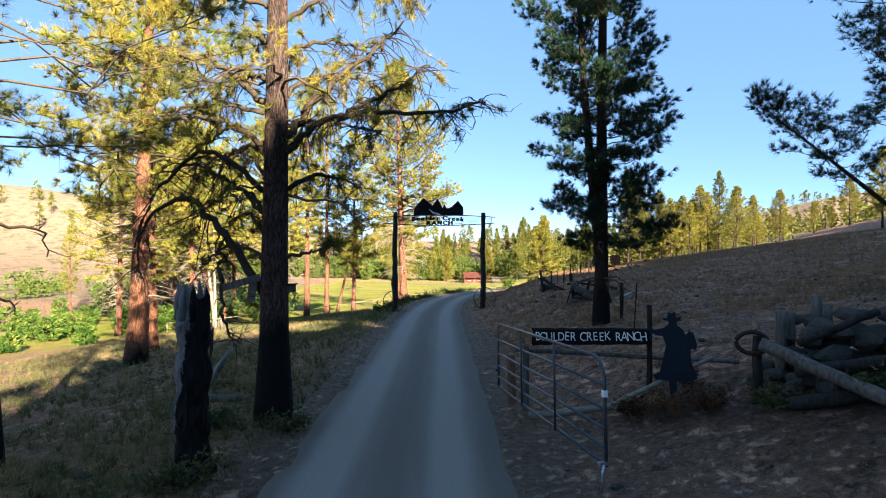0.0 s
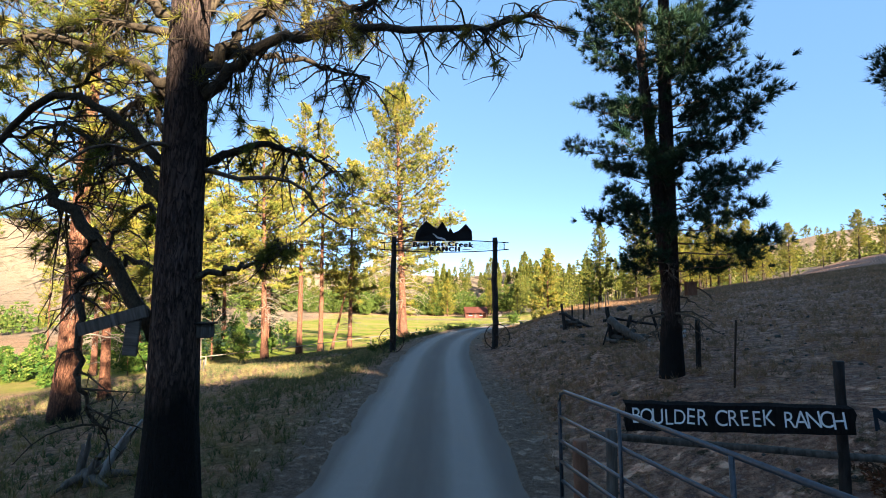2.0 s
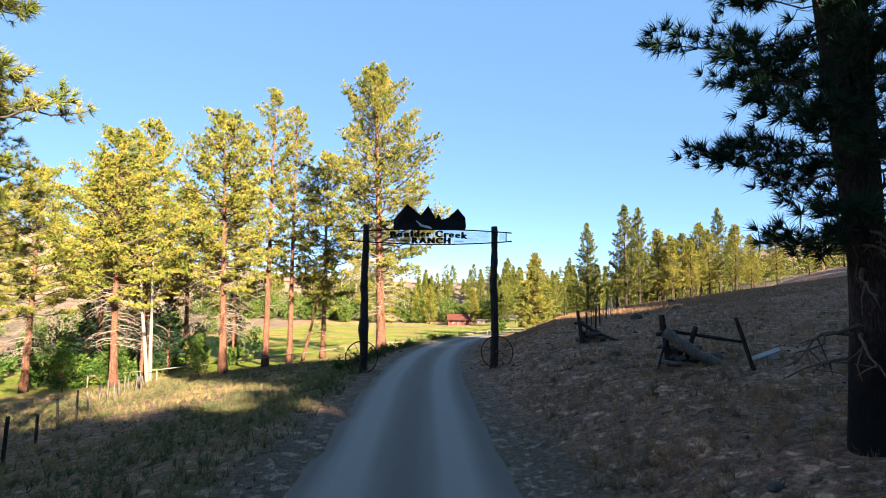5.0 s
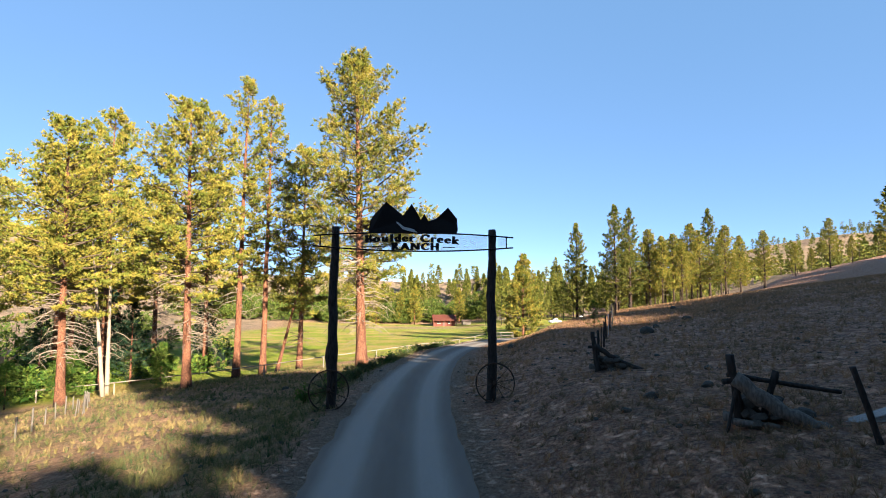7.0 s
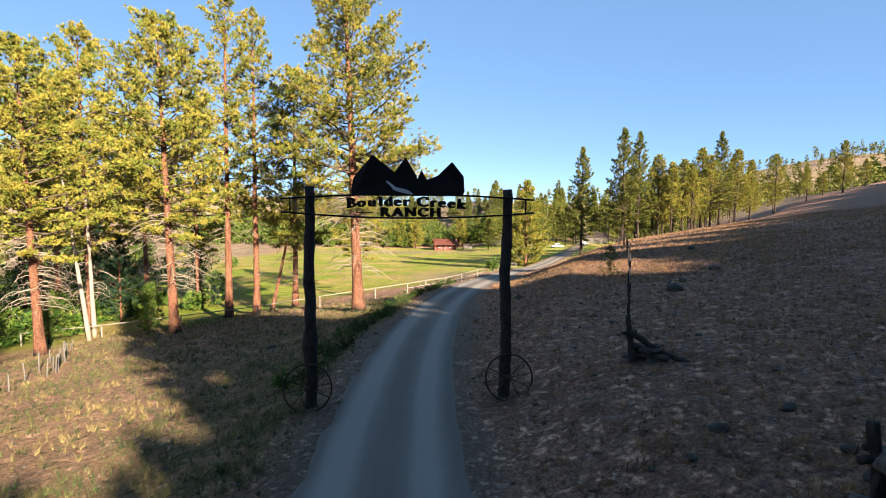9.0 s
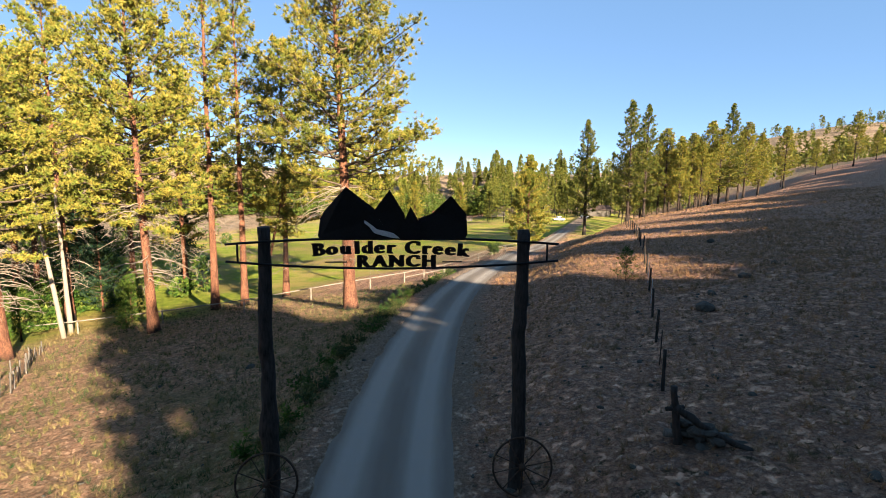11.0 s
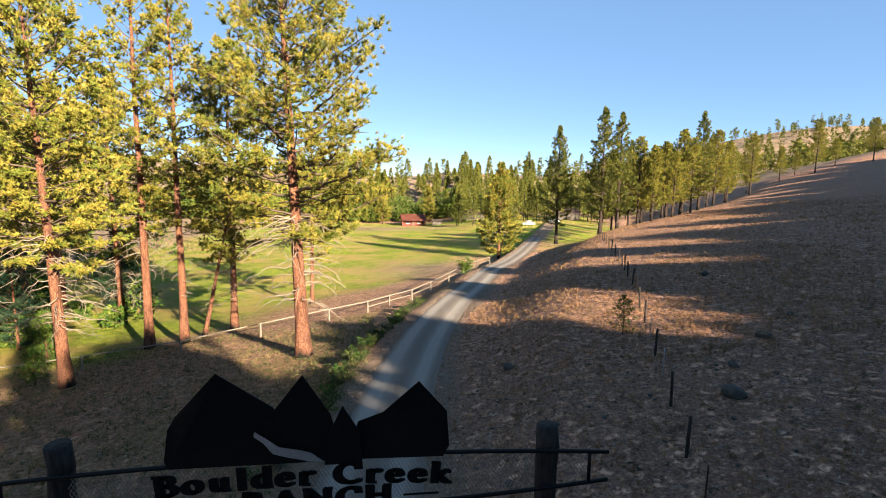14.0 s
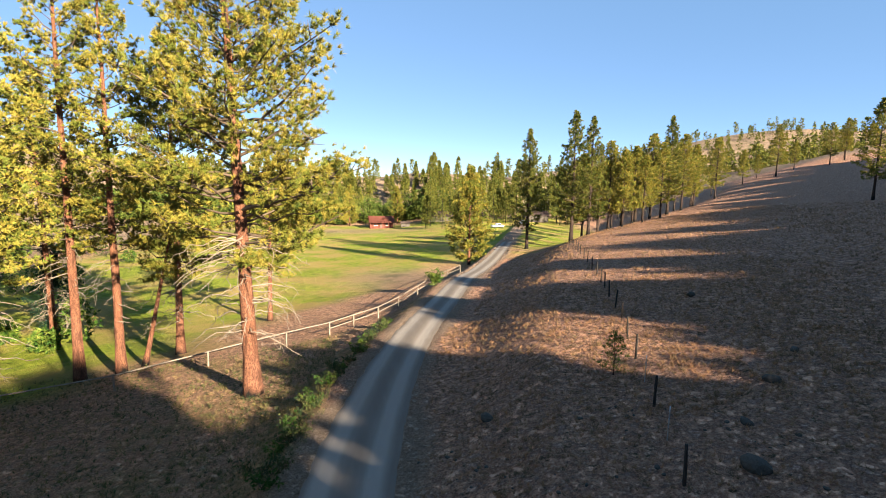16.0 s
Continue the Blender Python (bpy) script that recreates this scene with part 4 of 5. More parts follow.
# ---- rock jacks and wire fence on the slope ----
def build_jack(x, y, rz, big, label):
    j = empty("rock_jack", x, y, gz(x, y), rz)
    tagged(j, label, "fence brace")
    rng = np.random.default_rng(int(x * 100))
    pts, rr = log_rings(rng, (0.06, 0, -0.2), (-0.13, 0, 1.30), 0.095, 0.075, 11, 0.10)
    tube_part("upright_post", pts, rr, 9, M_DARKPOST, j)
    thick = 0.15 if big > 0.9 else 0.085
    pts, rr = log_rings(rng, (-0.08, -0.05, 0.86), ((1.35 if big > 0.9 else 1.95) * big, -0.5, 0.05), thick, thick * 0.75, 12, 0.09)
    pts[:, 2] -= 0.10 * np.sin(np.linspace(0, math.pi, 12))
    tube_part("brace_log", pts, rr, 10, M_LOG if big > 0.9 else M_DARKPOST, j, "thick grey split brace log" if big > 0.9 else "")
    pts, rr = log_rings(rng, (-0.28, -0.04, 0.80), (0.12, 0.02, 0.84), 0.055, 0.05, 5, 0.06)
    tube_part("peg", pts, rr, 7, M_DARKPOST, j)
    pts, rr = log_rings(rng, (-0.2, 0.2, 0.12), (1.5 * big, 0.25, 0.1), 0.09, 0.08, 9, 0.08)
    tube_part("base_log", pts, rr, 9, M_LOG, j)
    if big > 0.9:
        pts, rr = log_rings(rng, (0.42, 0.15, 0.0), (0.72, 0.12, 1.02), 0.07, 0.065, 7, 0.08)
        tube_part("back_post", pts, rr, 8, M_DARKPOST, j)
        for px, pz, ln, tw in ((1.55, 0.12, 0.95, 14), (1.75, 0.20, 0.8, 24), (2.25, 0.12, 0.85, -6)):
            bm = bmesh.new()
            bm_box(bm, (0, -0.09, -0.02), (ln, 0.09, 0.02), 0.008)
            ob = part("fallen_board", bm, M_SILVER, j, "silvered split board")
            ob.matrix_basis = pose(px, -0.25 + 0.2 * (px - 1.5), pz, 24, -tw, 12 - tw)
        pts, rr = log_rings(rng, (-0.15, 0.1, 0.92), (1.9, 0.35, 0.62), 0.05, 0.045, 8, 0.06)
        tube_part("cross_pole", pts, rr, 7, M_DARKPOST, j)
        pts, rr = log_rings(rng, (-0.2, -0.25, 0.12), (0.9, -0.35, 0.05), 0.07, 0.05, 8, 0.1)
        tube_part("ground_log", pts, rr, 7, M_LOG, j)
        pts, rr = log_rings(rng, (0.0, 0.0, 0.85), (-0.32, -0.3, -0.12), 0.035, 0.03, 6, 0.05)
        tube_part("prop", pts, rr, 6, M_DARKPOST, j)
    for k in range(26):
        ob = new("stone", STONES[k % 8])
        s = rng.uniform(0.18, 0.40)
        ob.matrix_basis = pose(0.1 + rng.uniform(0.0, 1.5 * big) * (1 - 0.28 * (k % 3)), rng.uniform(-0.25, 0.4), 0.06 + 0.17 * (k % 3), 0, rng.uniform(-20, 20), rng.uniform(0, 360)) @ Matrix.Diagonal((s, s, s, 1))
        ob.parent = j
    return j


build_jack(5.85, 23.0, -14, 1.0, "collapsed dark log rock jack with stones")
build_jack(5.95, 30.7, -10, 0.85, "small dark log rock jack braced with stones")
build_post(5.55, 15.95, 1.15, 0.065, M_DARKPOST, "dark wooden fence post near the pine")
build_post(5.10, 13.75, 1.25, 0.022, M_RUSTSTEEL, "thin rusty steel fence stake", (0.10, 0.02))
build_post(7.05, 21.2, 1.15, 0.05, M_DARKPOST, "leaning dark fence stake", (-0.42, 0.1))
fence_y = [33.6, 35.4, 37.6, 40.4, 42.7, 45.0, 47.1, 49.6, 52.2, 55.0, 58.0, 61.2, 64.0, 66.7, 70, 74, 78.5, 82, 85.5, 88.5, 91.5, 95, 99]


def fence_x(y):
    return 7.1 + 0.435 * (y - 33.6) - 0.001 * max(y - 50, 0) ** 2


for i, y in enumerate(fence_y):
    x = fence_x(y)
    if i in (1, 4, 6, 9):
        build_post(x, y, 1.15, 0.022, M_GALV if i in (4, 6) else M_RUSTSTEEL, "thin steel stake of the slope fence", (0.03, 0), "fence_post", "slope fence posts")
    else:
        build_post(x, y, 1.2, 0.055, M_DARKPOST, "dark wooden post of the slope fence", (rng_p.normal(0, 0.05), 0), "fence_post", "slope fence posts")
wires = empty("fence_wire", 0, 0, 0)
tagged(wires, "thin rusty fence wires along the slope", "wire", kind="stuff")
for h in (0.45, 0.8, 1.08):
    pts = [(fence_x(y), y, gz(fence_x(y), y) + h) for y in fence_y]
    tube_part("wire", pts, [0.003] * len(pts), 3, M_RUSTSTEEL, wires)


# ---- left roadside: burnt stump, wire fence, rail fence ----
def build_stump():
    s = empty("burnt_stump", -3.44, 7.05, gz(-3.44, 7.05) - 0.1)
    tagged(s, "tall broken stump, silvery wood with charred hollow side", "stump")
    rng = np.random.default_rng(8)
    n, k = 20, 22
    bm = bmesh.new()
    rings = []
    for i in range(n):
        ring = []
        for j in range(k):
            t = 2 * math.pi * j / k
            top = 2.60 - 0.10 * math.cos(t - 0.3) + 0.04 * math.sin(3 * t + 1) + 0.035 * math.sin(7 * t) + 0.03 * rng.normal()
            z = top * i / (n - 1)
            r = (0.215 - 0.03 * i / n + 0.02 * math.sin(i * 1.3)) * (1 + 0.10 * math.sin(5 * t + 0.4 * i) + 0.08 * rng.normal()) + 0.08 * math.exp(-z * 5)
            ring.append(bm.verts.new((r * math.cos(t), r * math.sin(t), z)))
        rings.append(ring)
    for i in range(n - 1):
        for j in range(k):
            bm.faces.new((rings[i][j], rings[i][(j + 1) % k], rings[i + 1][(j + 1) % k], rings[i + 1][j]))
    c = bm.verts.new((0, 0, 2.3))
    for j in range(k):
        bm.faces.new((rings[-1][j], rings[-1][(j + 1) % k], c))
    part("charred_trunk", bm, M_BURNT, s, "silvery grey wood burnt black down one side")
    rng2 = np.random.default_rng(12)
    for k in range(7):
        t = 0.7 + 0.75 * k
        lip = [(0.17 * math.cos(t), 0.17 * math.sin(t), 2.2), (0.185 * math.cos(t), 0.185 * math.sin(t), 2.5), (0.16 * math.cos(t), 0.16 * math.sin(t), 2.62 + 0.12 * rng2.random())]
        tube_part("splinter", lip, [0.05, 0.045, 0.012], 6, M_BURNT, s)
    return s


build_stump()
i = 0
for y in np.arange(19.3, 52, 2.75):
    x = -8.7 - 0.455 * (y - 19.3)
    build_post(x, y, 0.95 + 0.15 * math.sin(i * 2.1), 0.045, M_DARKPOST if i < 5 else M_LOG, "narrow weathered post of the lower fence", (rng_p.normal(0, 0.06), 0), "fence_post", "lower fence posts")
    i += 1
for k in range(16):
    x, y = -19.0 - 0.42 * k + rng_p.normal(0, 0.2), 44.5 + 0.75 * k
    build_post(x, y, rng_p.uniform(0.6, 1.1), 0.04, M_LOG, "short silvery fence picket", (rng_p.normal(0, 0.12), 0), "fence_picket", "old pickets")

RAIL = [(-33.5, 62.3), (-27.0, 62.6), (-20.5, 63.1), (-14.1, 63.9), (-9.0, 66.6), (-3.9, 69.6), (-0.6, 71.0), (1.4, 73.0), (3.7, 76.0), (6.0, 80.0), (8.8, 86.0), (11.6, 92.0), (14.6, 98.0), (18.0, 105.0)]
for k, (x, y) in enumerate(RAIL):
    build_post(x, y, 1.15, 0.075, M_POLE, "pale wooden post of the meadow rail fence", (0, 0), "fence_post", "rail fence posts")
for (x0, y0), (x1, y1) in zip(RAIL[:-1], RAIL[1:]):
    build_pole((x0, y0 - 0.1, gz(x0, y0) + 1.1), (x1, y1 - 0.1, gz(x1, y1) + 1.1), 0.05, 0.045, M_POLE, "pale peeled top rail of the meadow fence", "fence_rail", "rail")
    if x0 > -1:
        build_pole((x0, y0 - 0.1, gz(x0, y0) + 0.6), (x1, y1 - 0.1, gz(x1, y1) + 0.6), 0.045, 0.04, M_POLE, "pale lower rail of the meadow fence", "fence_rail", "rail")
build_pole((-5.15, 10.75, gz(-5.15, 10.75) + 0.07), (-4.2, 10.6, gz(-4.2, 10.6) + 0.07), 0.10, 0.08, M_LOG, "weathered log lying in the grass", "fallen_log", "log")


def build_root():
    """A pale torn root stump lying in the shade."""
    rng = np.random.default_rng(17)
    s = empty("root_stump", -5.6, 12.2, gz(-5.6, 12.2))
    tagged(s, "grey splintered root stump with a pale torn flank", "stump")
    tips = ((0.62, 0.02, 0.98, 0.10), (0.50, -0.06, 0.86, 0.07), (0.10, 0.05, 0.62, 0.08), (-0.14, -0.02, 0.74, 0.07), (-0.30, 0.06, 0.56, 0.06), (0.36, 0.08, 0.52, 0.06), (0.0, -0.1, 0.44, 0.07))
    for k, (ex, ey, ez, r) in enumerate(tips):
        a = 2 * math.pi * k / 7
        p, rr = log_rings(rng, (-0.22 + 0.12 * math.cos(a), 0.10 * math.sin(a), -0.15), (ex, ey, ez), r, 0.02, 9, 0.14)
        p[3:6, 2] += 0.05
        tube_part("splinter", p, rr, 7, M_SILVER if k < 2 else M_LOG, s)
    for k, e in enumerate(((-0.5, 0.1, 0.0), (0.3, -0.25, 0.02), (-0.4, -0.35, 0.0), (0.55, 0.1, 0.1))):
        p, rr = log_rings(rng, (-0.2, 0, 0.14), e, 0.09, 0.025, 7, 0.1)
        tube_part("root", p, rr, 7, M_LOG, s)


build_root()

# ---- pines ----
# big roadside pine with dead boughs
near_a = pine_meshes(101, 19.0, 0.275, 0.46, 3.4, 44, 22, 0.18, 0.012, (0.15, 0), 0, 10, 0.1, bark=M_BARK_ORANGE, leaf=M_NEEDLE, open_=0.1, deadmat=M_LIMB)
tree_a = plant_tree(near_a, -3.17, 9.6, 0, 1.0, "tall roadside ponderosa pine with grey-brown bark and dead boughs")


def bough(parent, pts_, r, twigs, live, seed, leaf=M_NEEDLE, reach=1.0, tip=0.12):
    """One crooked bough with hanging dead twigs and some living tufts."""
    rng = np.random.default_rng(seed)
    g = Geo()
    p = np.array(pts_, float)
    s0 = np.linspace(0, 1, len(p))
    s = np.linspace(0, 1, 24)
    q = np.stack([np.interp(s, s0, p[:, k]) for k in range(3)], 1)
    for _ in range(2):
        q[1:-1] = (q[:-2] + 2 * q[1:-1] + q[2:]) / 4
    q[1:] += rng.normal(0, 0.03, (23, 3))
    g.tube(q, r * (1 - 0.85 * s) + 0.007, 7)
    cents, dirs = [], []
    for _ in range(twigs):
        k = rng.uniform(tip, 1)
        a = np.array([np.interp(k, s, q[:, i]) for i in range(3)])
        d = rng.normal(0, 1, 3)
        d[2] = d[2] * 0.6 - 0.15
        ln = rng.uniform(0.3, 1.0) * reach
        w = [a]
        step = d / np.linalg.norm(d) * ln * 0.22
        for _k in range(5):
            step = step * 0.9 + rng.normal(0, 0.035, 3) * ln + np.array([0, 0, -0.035 * ln])
            w.append(w[-1] + step)
        w = np.array(w)
        g.tube(w, np.linspace(0.015, 0.004, 6), 3, False)
        for _k in range(4):
            m1 = w[rng.integers(1, 6)]
            e = m1 + rng.normal(0, 0.13, 3) + np.array([0, 0, -0.08])
            g.tube(np.stack([m1, (m1 + e) / 2 + rng.normal(0, 0.03, 3), e]), np.array([0.008, 0.006, 0.002]), 3, False)
        if rng.random() < live:
            for _k in range(7):
                q1 = rng.uniform(3.0, 5.0)
                cents.append(w[int(q1)] * (1 - q1 % 1) + w[min(5, int(q1) + 1)] * (q1 % 1))
                dirs.append((w[5] - w[3]) / (np.linalg.norm(w[5] - w[3]) + 1e-6) * 0.5 + np.array([0, 0, 0.25]))
    mesh_part("bough", g.mesh("bough", M_BOUGH), parent, "gnarled dead bough")
    if cents:
        ob = mesh_part("foliage", blades("foliage", rng, cents, dirs, 22, 0.15, 0.008, 0.6, leaf), parent)
        ob["kind"] = "stuff"


bough(tree_a, [(-0.2, 0, 2.4), (-0.75, 0, 3.3), (-1.2, -0.1, 3.9), (-1.6, -0.15, 4.2), (-2.1, -0.2, 3.95), (-2.5, -0.2, 3.3)], 0.08, 16, 0.0, 1)
bough(tree_a, [(-0.2, 0, 4.3), (-0.6, 0, 4.75), (-1.16, -0.1, 5.06), (-1.7, -0.1, 4.8), (-2.2, -0.2, 4.1), (-2.45, -0.2, 3.2), (-2.4, -0.2, 2.75)], 0.05, 20, 0.15, 2)
bough(tree_a, [(-0.9, 0, 3.55), (-1.0, -0.1, 2.9), (-0.88, -0.15, 2.2), (-0.82, -0.15, 1.7), (-0.6, -0.15, 1.55)], 0.04, 14, 0.0, 3)
bough(tree_a, [(0.2, 0, 4.9), (0.5, -0.05, 5.3), (0.9, -0.1, 5.6), (1.6, -0.2, 5.75), (2.6, -0.2, 5.7), (3.4, -0.1, 5.8), (4.0, 0, 6.0)], 0.07, 70, 0.28, 4, reach=0.65)
bough(tree_a, [(1.2, -0.1, 5.65), (1.8, -0.1, 5.95), (2.4, 0, 6.3), (2.9, 0.1, 6.75)], 0.05, 44, 0.3, 12, reach=0.8)
bough(tree_a, [(0.2, 0, 5.2), (0.6, 0.1, 5.9), (1.2, 0.2, 6.5), (1.9, 0.3, 7.1), (2.4, 0.3, 7.6)], 0.075, 60, 0.25, 5)
bough(tree_a, [(-0.2, 0, 5.2), (-0.9, 0, 5.6), (-1.7, -0.1, 5.7), (-2.6, -0.1, 5.3), (-3.2, 0, 4.4)], 0.05, 34, 0.45, 6)
bough(tree_a, [(-0.2, 0, 3.9), (-0.8, 0.3, 4.5), (-1.7, 0.5, 4.9), (-2.6, 0.6, 4.7)], 0.045, 22, 0.4, 7)
bough(tree_a, [(0.2, 0, 3.05), (0.5, 0, 3.12), (0.8, 0, 3.16), (1.02, 0, 3.24), (1.1, 0, 3.45)], 0.032, 16, 0.5, 8, reach=0.3, tip=0.7)
bough(tree_a, [(-0.2, 0.1, 6.0), (-1.2, 0.2, 6.8), (-2.4, 0.2, 7.1), (-3.6, 0.2, 6.7)], 0.06, 70, 0.5, 9)
bough(tree_a, [(0.1, 0.2, 4.3), (0.6, 0.7, 4.75), (1.0, 1.2, 4.7), (1.35, 1.6, 4.55)], 0.05, 34, 0.4, 11, reach=0.7)
rngB = np.random.default_rng(41)
for k in range(5):
    z0 = 2.9 + 0.5 * k
    ln = rngB.uniform(1.2, 2.6)
    turn = rngB.uniform(-0.4, 0.9)
    dx, dy = -math.cos(turn) * ln, math.sin(turn) * ln
    up = rngB.uniform(0.3, 0.9)
    bough(tree_a, [(-0.1, 0.05, z0), (0.35 * dx, 0.35 * dy, z0 + up), (0.65 * dx, 0.65 * dy, z0 + 0.9 * up), (0.9 * dx, 0.9 * dy, z0 + 0.2 * up), (dx, dy, z0 - 0.7 * up)], 0.032, 14, 0.3, 90 + k, reach=0.7)
for k in range(11):
    z0 = 5.1 + 0.33 * k
    side = 1 if k % 2 else -1
    turn = rngB.uniform(-0.55, 0.75)
    ln = rngB.uniform(1.9, 3.3)
    dx, dy = side * math.cos(turn) * ln, math.sin(turn) * ln
    rise = rngB.uniform(0.1, 1.0)
    bough(tree_a, [(0.12 * side, 0, z0), (0.3 * dx, 0.3 * dy, z0 + 0.45 * rise + 0.1), (0.6 * dx, 0.6 * dy, z0 + 0.8 * rise), (0.85 * dx, 0.85 * dy, z0 + 0.85 * rise - 0.1), (dx, dy, z0 + 0.6 * rise)], 0.042, 36, 0.5, 60 + k, reach=0.8)
TZ = 0.05 - gz(-3.2, 9.6)


def board(name, p0, p1, wide, thick, material, parent, label):
    """A sawn board from p0 to p1 in the x-z plane, with worn edges."""
    dx, dz = p1[0] - p0[0], p1[2] - p0[2]
    ln = math.hypot(dx, dz)
    bm = bmesh.new()
    bm_box(bm, (0, -thick / 2, -wide / 2), (ln, thick / 2, wide / 2), 0.006)
    ob = part(name, bm, material, parent, label)
    ob.matrix_basis = pose(*p0, 0, -math.degrees(math.atan2(dz, dx)), 0)
    return ob


board("nailed_board", (-0.86, -0.24, 2.29 + TZ), (-0.16, -0.27, 2.49 + TZ), 0.13, 0.03, M_LOG, tree_a, "weathered grey plank nailed to the trunk")
board("nailed_board", (-0.30, -0.215, 2.44 + TZ), (-0.34, -0.215, 2.03 + TZ), 0.15, 0.03, M_LOG, tree_a, "short upright grey board")
bm = bmesh.new()
bm_box(bm, (0.25, -0.06, 2.19 + TZ), (0.40, 0.08, 2.33 + TZ), 0.008)
box_ = part("nest_box", bm, M_LOG, tree_a, "small weathered nest box")
bm = bmesh.new()
bm_box(bm, (0.24, -0.09, 2.333 + TZ), (0.43, 0.10, 2.355 + TZ), 0.006)
part("lid", bm, M_DARKPOST, box_, "dark sloping lid")

near_c = pine_meshes(207, 18.5, 0.21, 0.115, 2.2, 190, 34, 0.20, 0.016, (0.1, 0), 0, 16, 0.15, fork=True, bark=M_BARK_DARK, leaf=M_NEEDLE_SHADE, shape=0.5, open_=-2.2, deadmat=M_LIMB, clump=2, puff=0.55)
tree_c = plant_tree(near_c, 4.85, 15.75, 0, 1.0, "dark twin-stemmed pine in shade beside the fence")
bm = bmesh.new()
bm_box(bm, (0.26, -0.34, 1.85), (0.46, -0.14, 2.15), 0.01)
part("nest_box", bm, M_REDBROWN, tree_c, "small red-brown nest box")

near_d = pine_meshes(303, 15.0, 0.2, 0.3, 2.4, 80, 22, 0.2, 0.014, (0, 0), 0, 4, 0.15, bark=M_BARK_DARK, leaf=M_NEEDLE_SHADE, open_=-1.2)
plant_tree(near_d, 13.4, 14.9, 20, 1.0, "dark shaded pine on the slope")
near_e = pine_meshes(304, 5.2, 0.10, 0.52, 1.4, 30, 22, 0.2, 0.014, (-6.0, 0.6), 0, 3, 0.0, bark=M_BARK_DARK, leaf=M_NEEDLE_SHADE, open_=-1.4)
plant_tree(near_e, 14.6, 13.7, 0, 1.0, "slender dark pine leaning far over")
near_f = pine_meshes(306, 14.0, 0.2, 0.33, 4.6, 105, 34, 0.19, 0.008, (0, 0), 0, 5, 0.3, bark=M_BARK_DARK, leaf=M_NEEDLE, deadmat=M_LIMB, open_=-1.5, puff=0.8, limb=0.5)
plant_tree(near_f, -6.95, 7.75, 130, 1.0, "roadside pine with thin dark trunk and sunlit needles")
near_b = pine_meshes(305, 22, 0.36, 0.27, 4.4, 115, 26, 0.30, 0.026, (0.8, 0), 0, 26, 0.25, bark=M_BARK, leaf=M_NEEDLE, clump=2, puff=0.28)
plant_tree(near_b, -12.5, 20.9, 0, 1.0, "stout red-barked ponderosa pine in sunlight")
plant_tree(near_b, -15.5, 27.5, 140, 0.62, "smaller red-barked ponderosa pine beyond the fence")

GROVE = "pine grove by the meadow"
v1 = pine_meshes(1, 25.8, 0.42, 0.28, 6.9, 116, 28, 0.29, 0.038, (-0.9, 0), 0, 60, 0.2, shape=0.55, open_=-0.7, twig=0.06, clump=1, puff=0.4)
v2 = pine_meshes(2, 24.0, 0.36, 0.33, 6.0, 108, 13, 0.28, 0.074, (-0.7, 0), 0, 64, 0.22, shape=0.5, open_=-0.95, twig=0.04, clump=1, puff=0.3)
v3 = pine_meshes(3, 33.0, 0.36, 0.30, 4.8, 84, 18, 0.28, 0.060, (0.3, 0), 0, 20, 0.15, shape=0.55, open_=-0.6, twig=0.04, clump=1, puff=0.3)
v4 = pine_meshes(4, 24.0, 0.30, 0.26, 5.6, 94, 13, 0.28, 0.074, (0.6, 0), 0, 34, 0.2, shape=0.55, open_=-0.95, twig=0.04, clump=1, puff=0.3)
v_low = pine_meshes(8, 17, 0.22, 0.04, 4.4, 90, 12, 0.34, 0.085, (0, 0), 0, 0, 0.1, shape=0.7, open_=-0.1, twig=0.03, clump=1, puff=0.3, leaf=M_NEEDLE_SHADE)
plant_tree(v1, -4.4, 58.0, 0, 1.045, "large sunlit ponderosa pine with red trunk by the lane", GROVE)
LAB = "sunlit ponderosa pine with bare red trunk"
for me, x, y, rz, s in ((v2, -19.1, 58.8, 0, 1.02), (v2, -26.4, 54.4, 30, 0.90), (v3, -18.1, 68.2, 0, 0.96), (v3, -15.6, 68.8, 90, 0.9), (v4, -12.7, 72.8, 60, 1.05),
                        (v4, -26.2, 81.2, 150, 1.08), (v2, -38.4, 60.7, 250, 0.9), (v4, -32.0, 69.5, 120, 1.22), (v4, -41.3, 78.8, 10, 1.1), (v2, -40.3, 74.5, 190, 1.05),
                        (v2, -36.0, 88.5, 310, 1.05), (v3, -55.5, 76.5, 200, 0.42), (v4, -7.2, 84.0, 20, 0.8), (v4, -46.0, 98.0, 190, 1.15)):
    plant_tree(me, x, y, rz, s, LAB, GROVE)
for x, y, rz, s in ((-31.0, 73.0, 40, 0.55), (-35.5, 77.0, 160, 0.62), (-27.5, 84.0, 250, 0.6), (-40.0, 72.0, 300, 0.5)):
    plant_tree(v_low, x, y, rz, s, "dark young pine in the shade of the grove", GROVE)
lean_pine = pine_meshes(9, 13, 0.2, 0.5, 2.2, 40, 18, 0.4, 0.04, (3.0, 0), 0, 14, 0.2)
plant_tree(lean_pine, -14.5, 70.2, 0, 1.0, "leaning small pine with reddish trunk", GROVE)


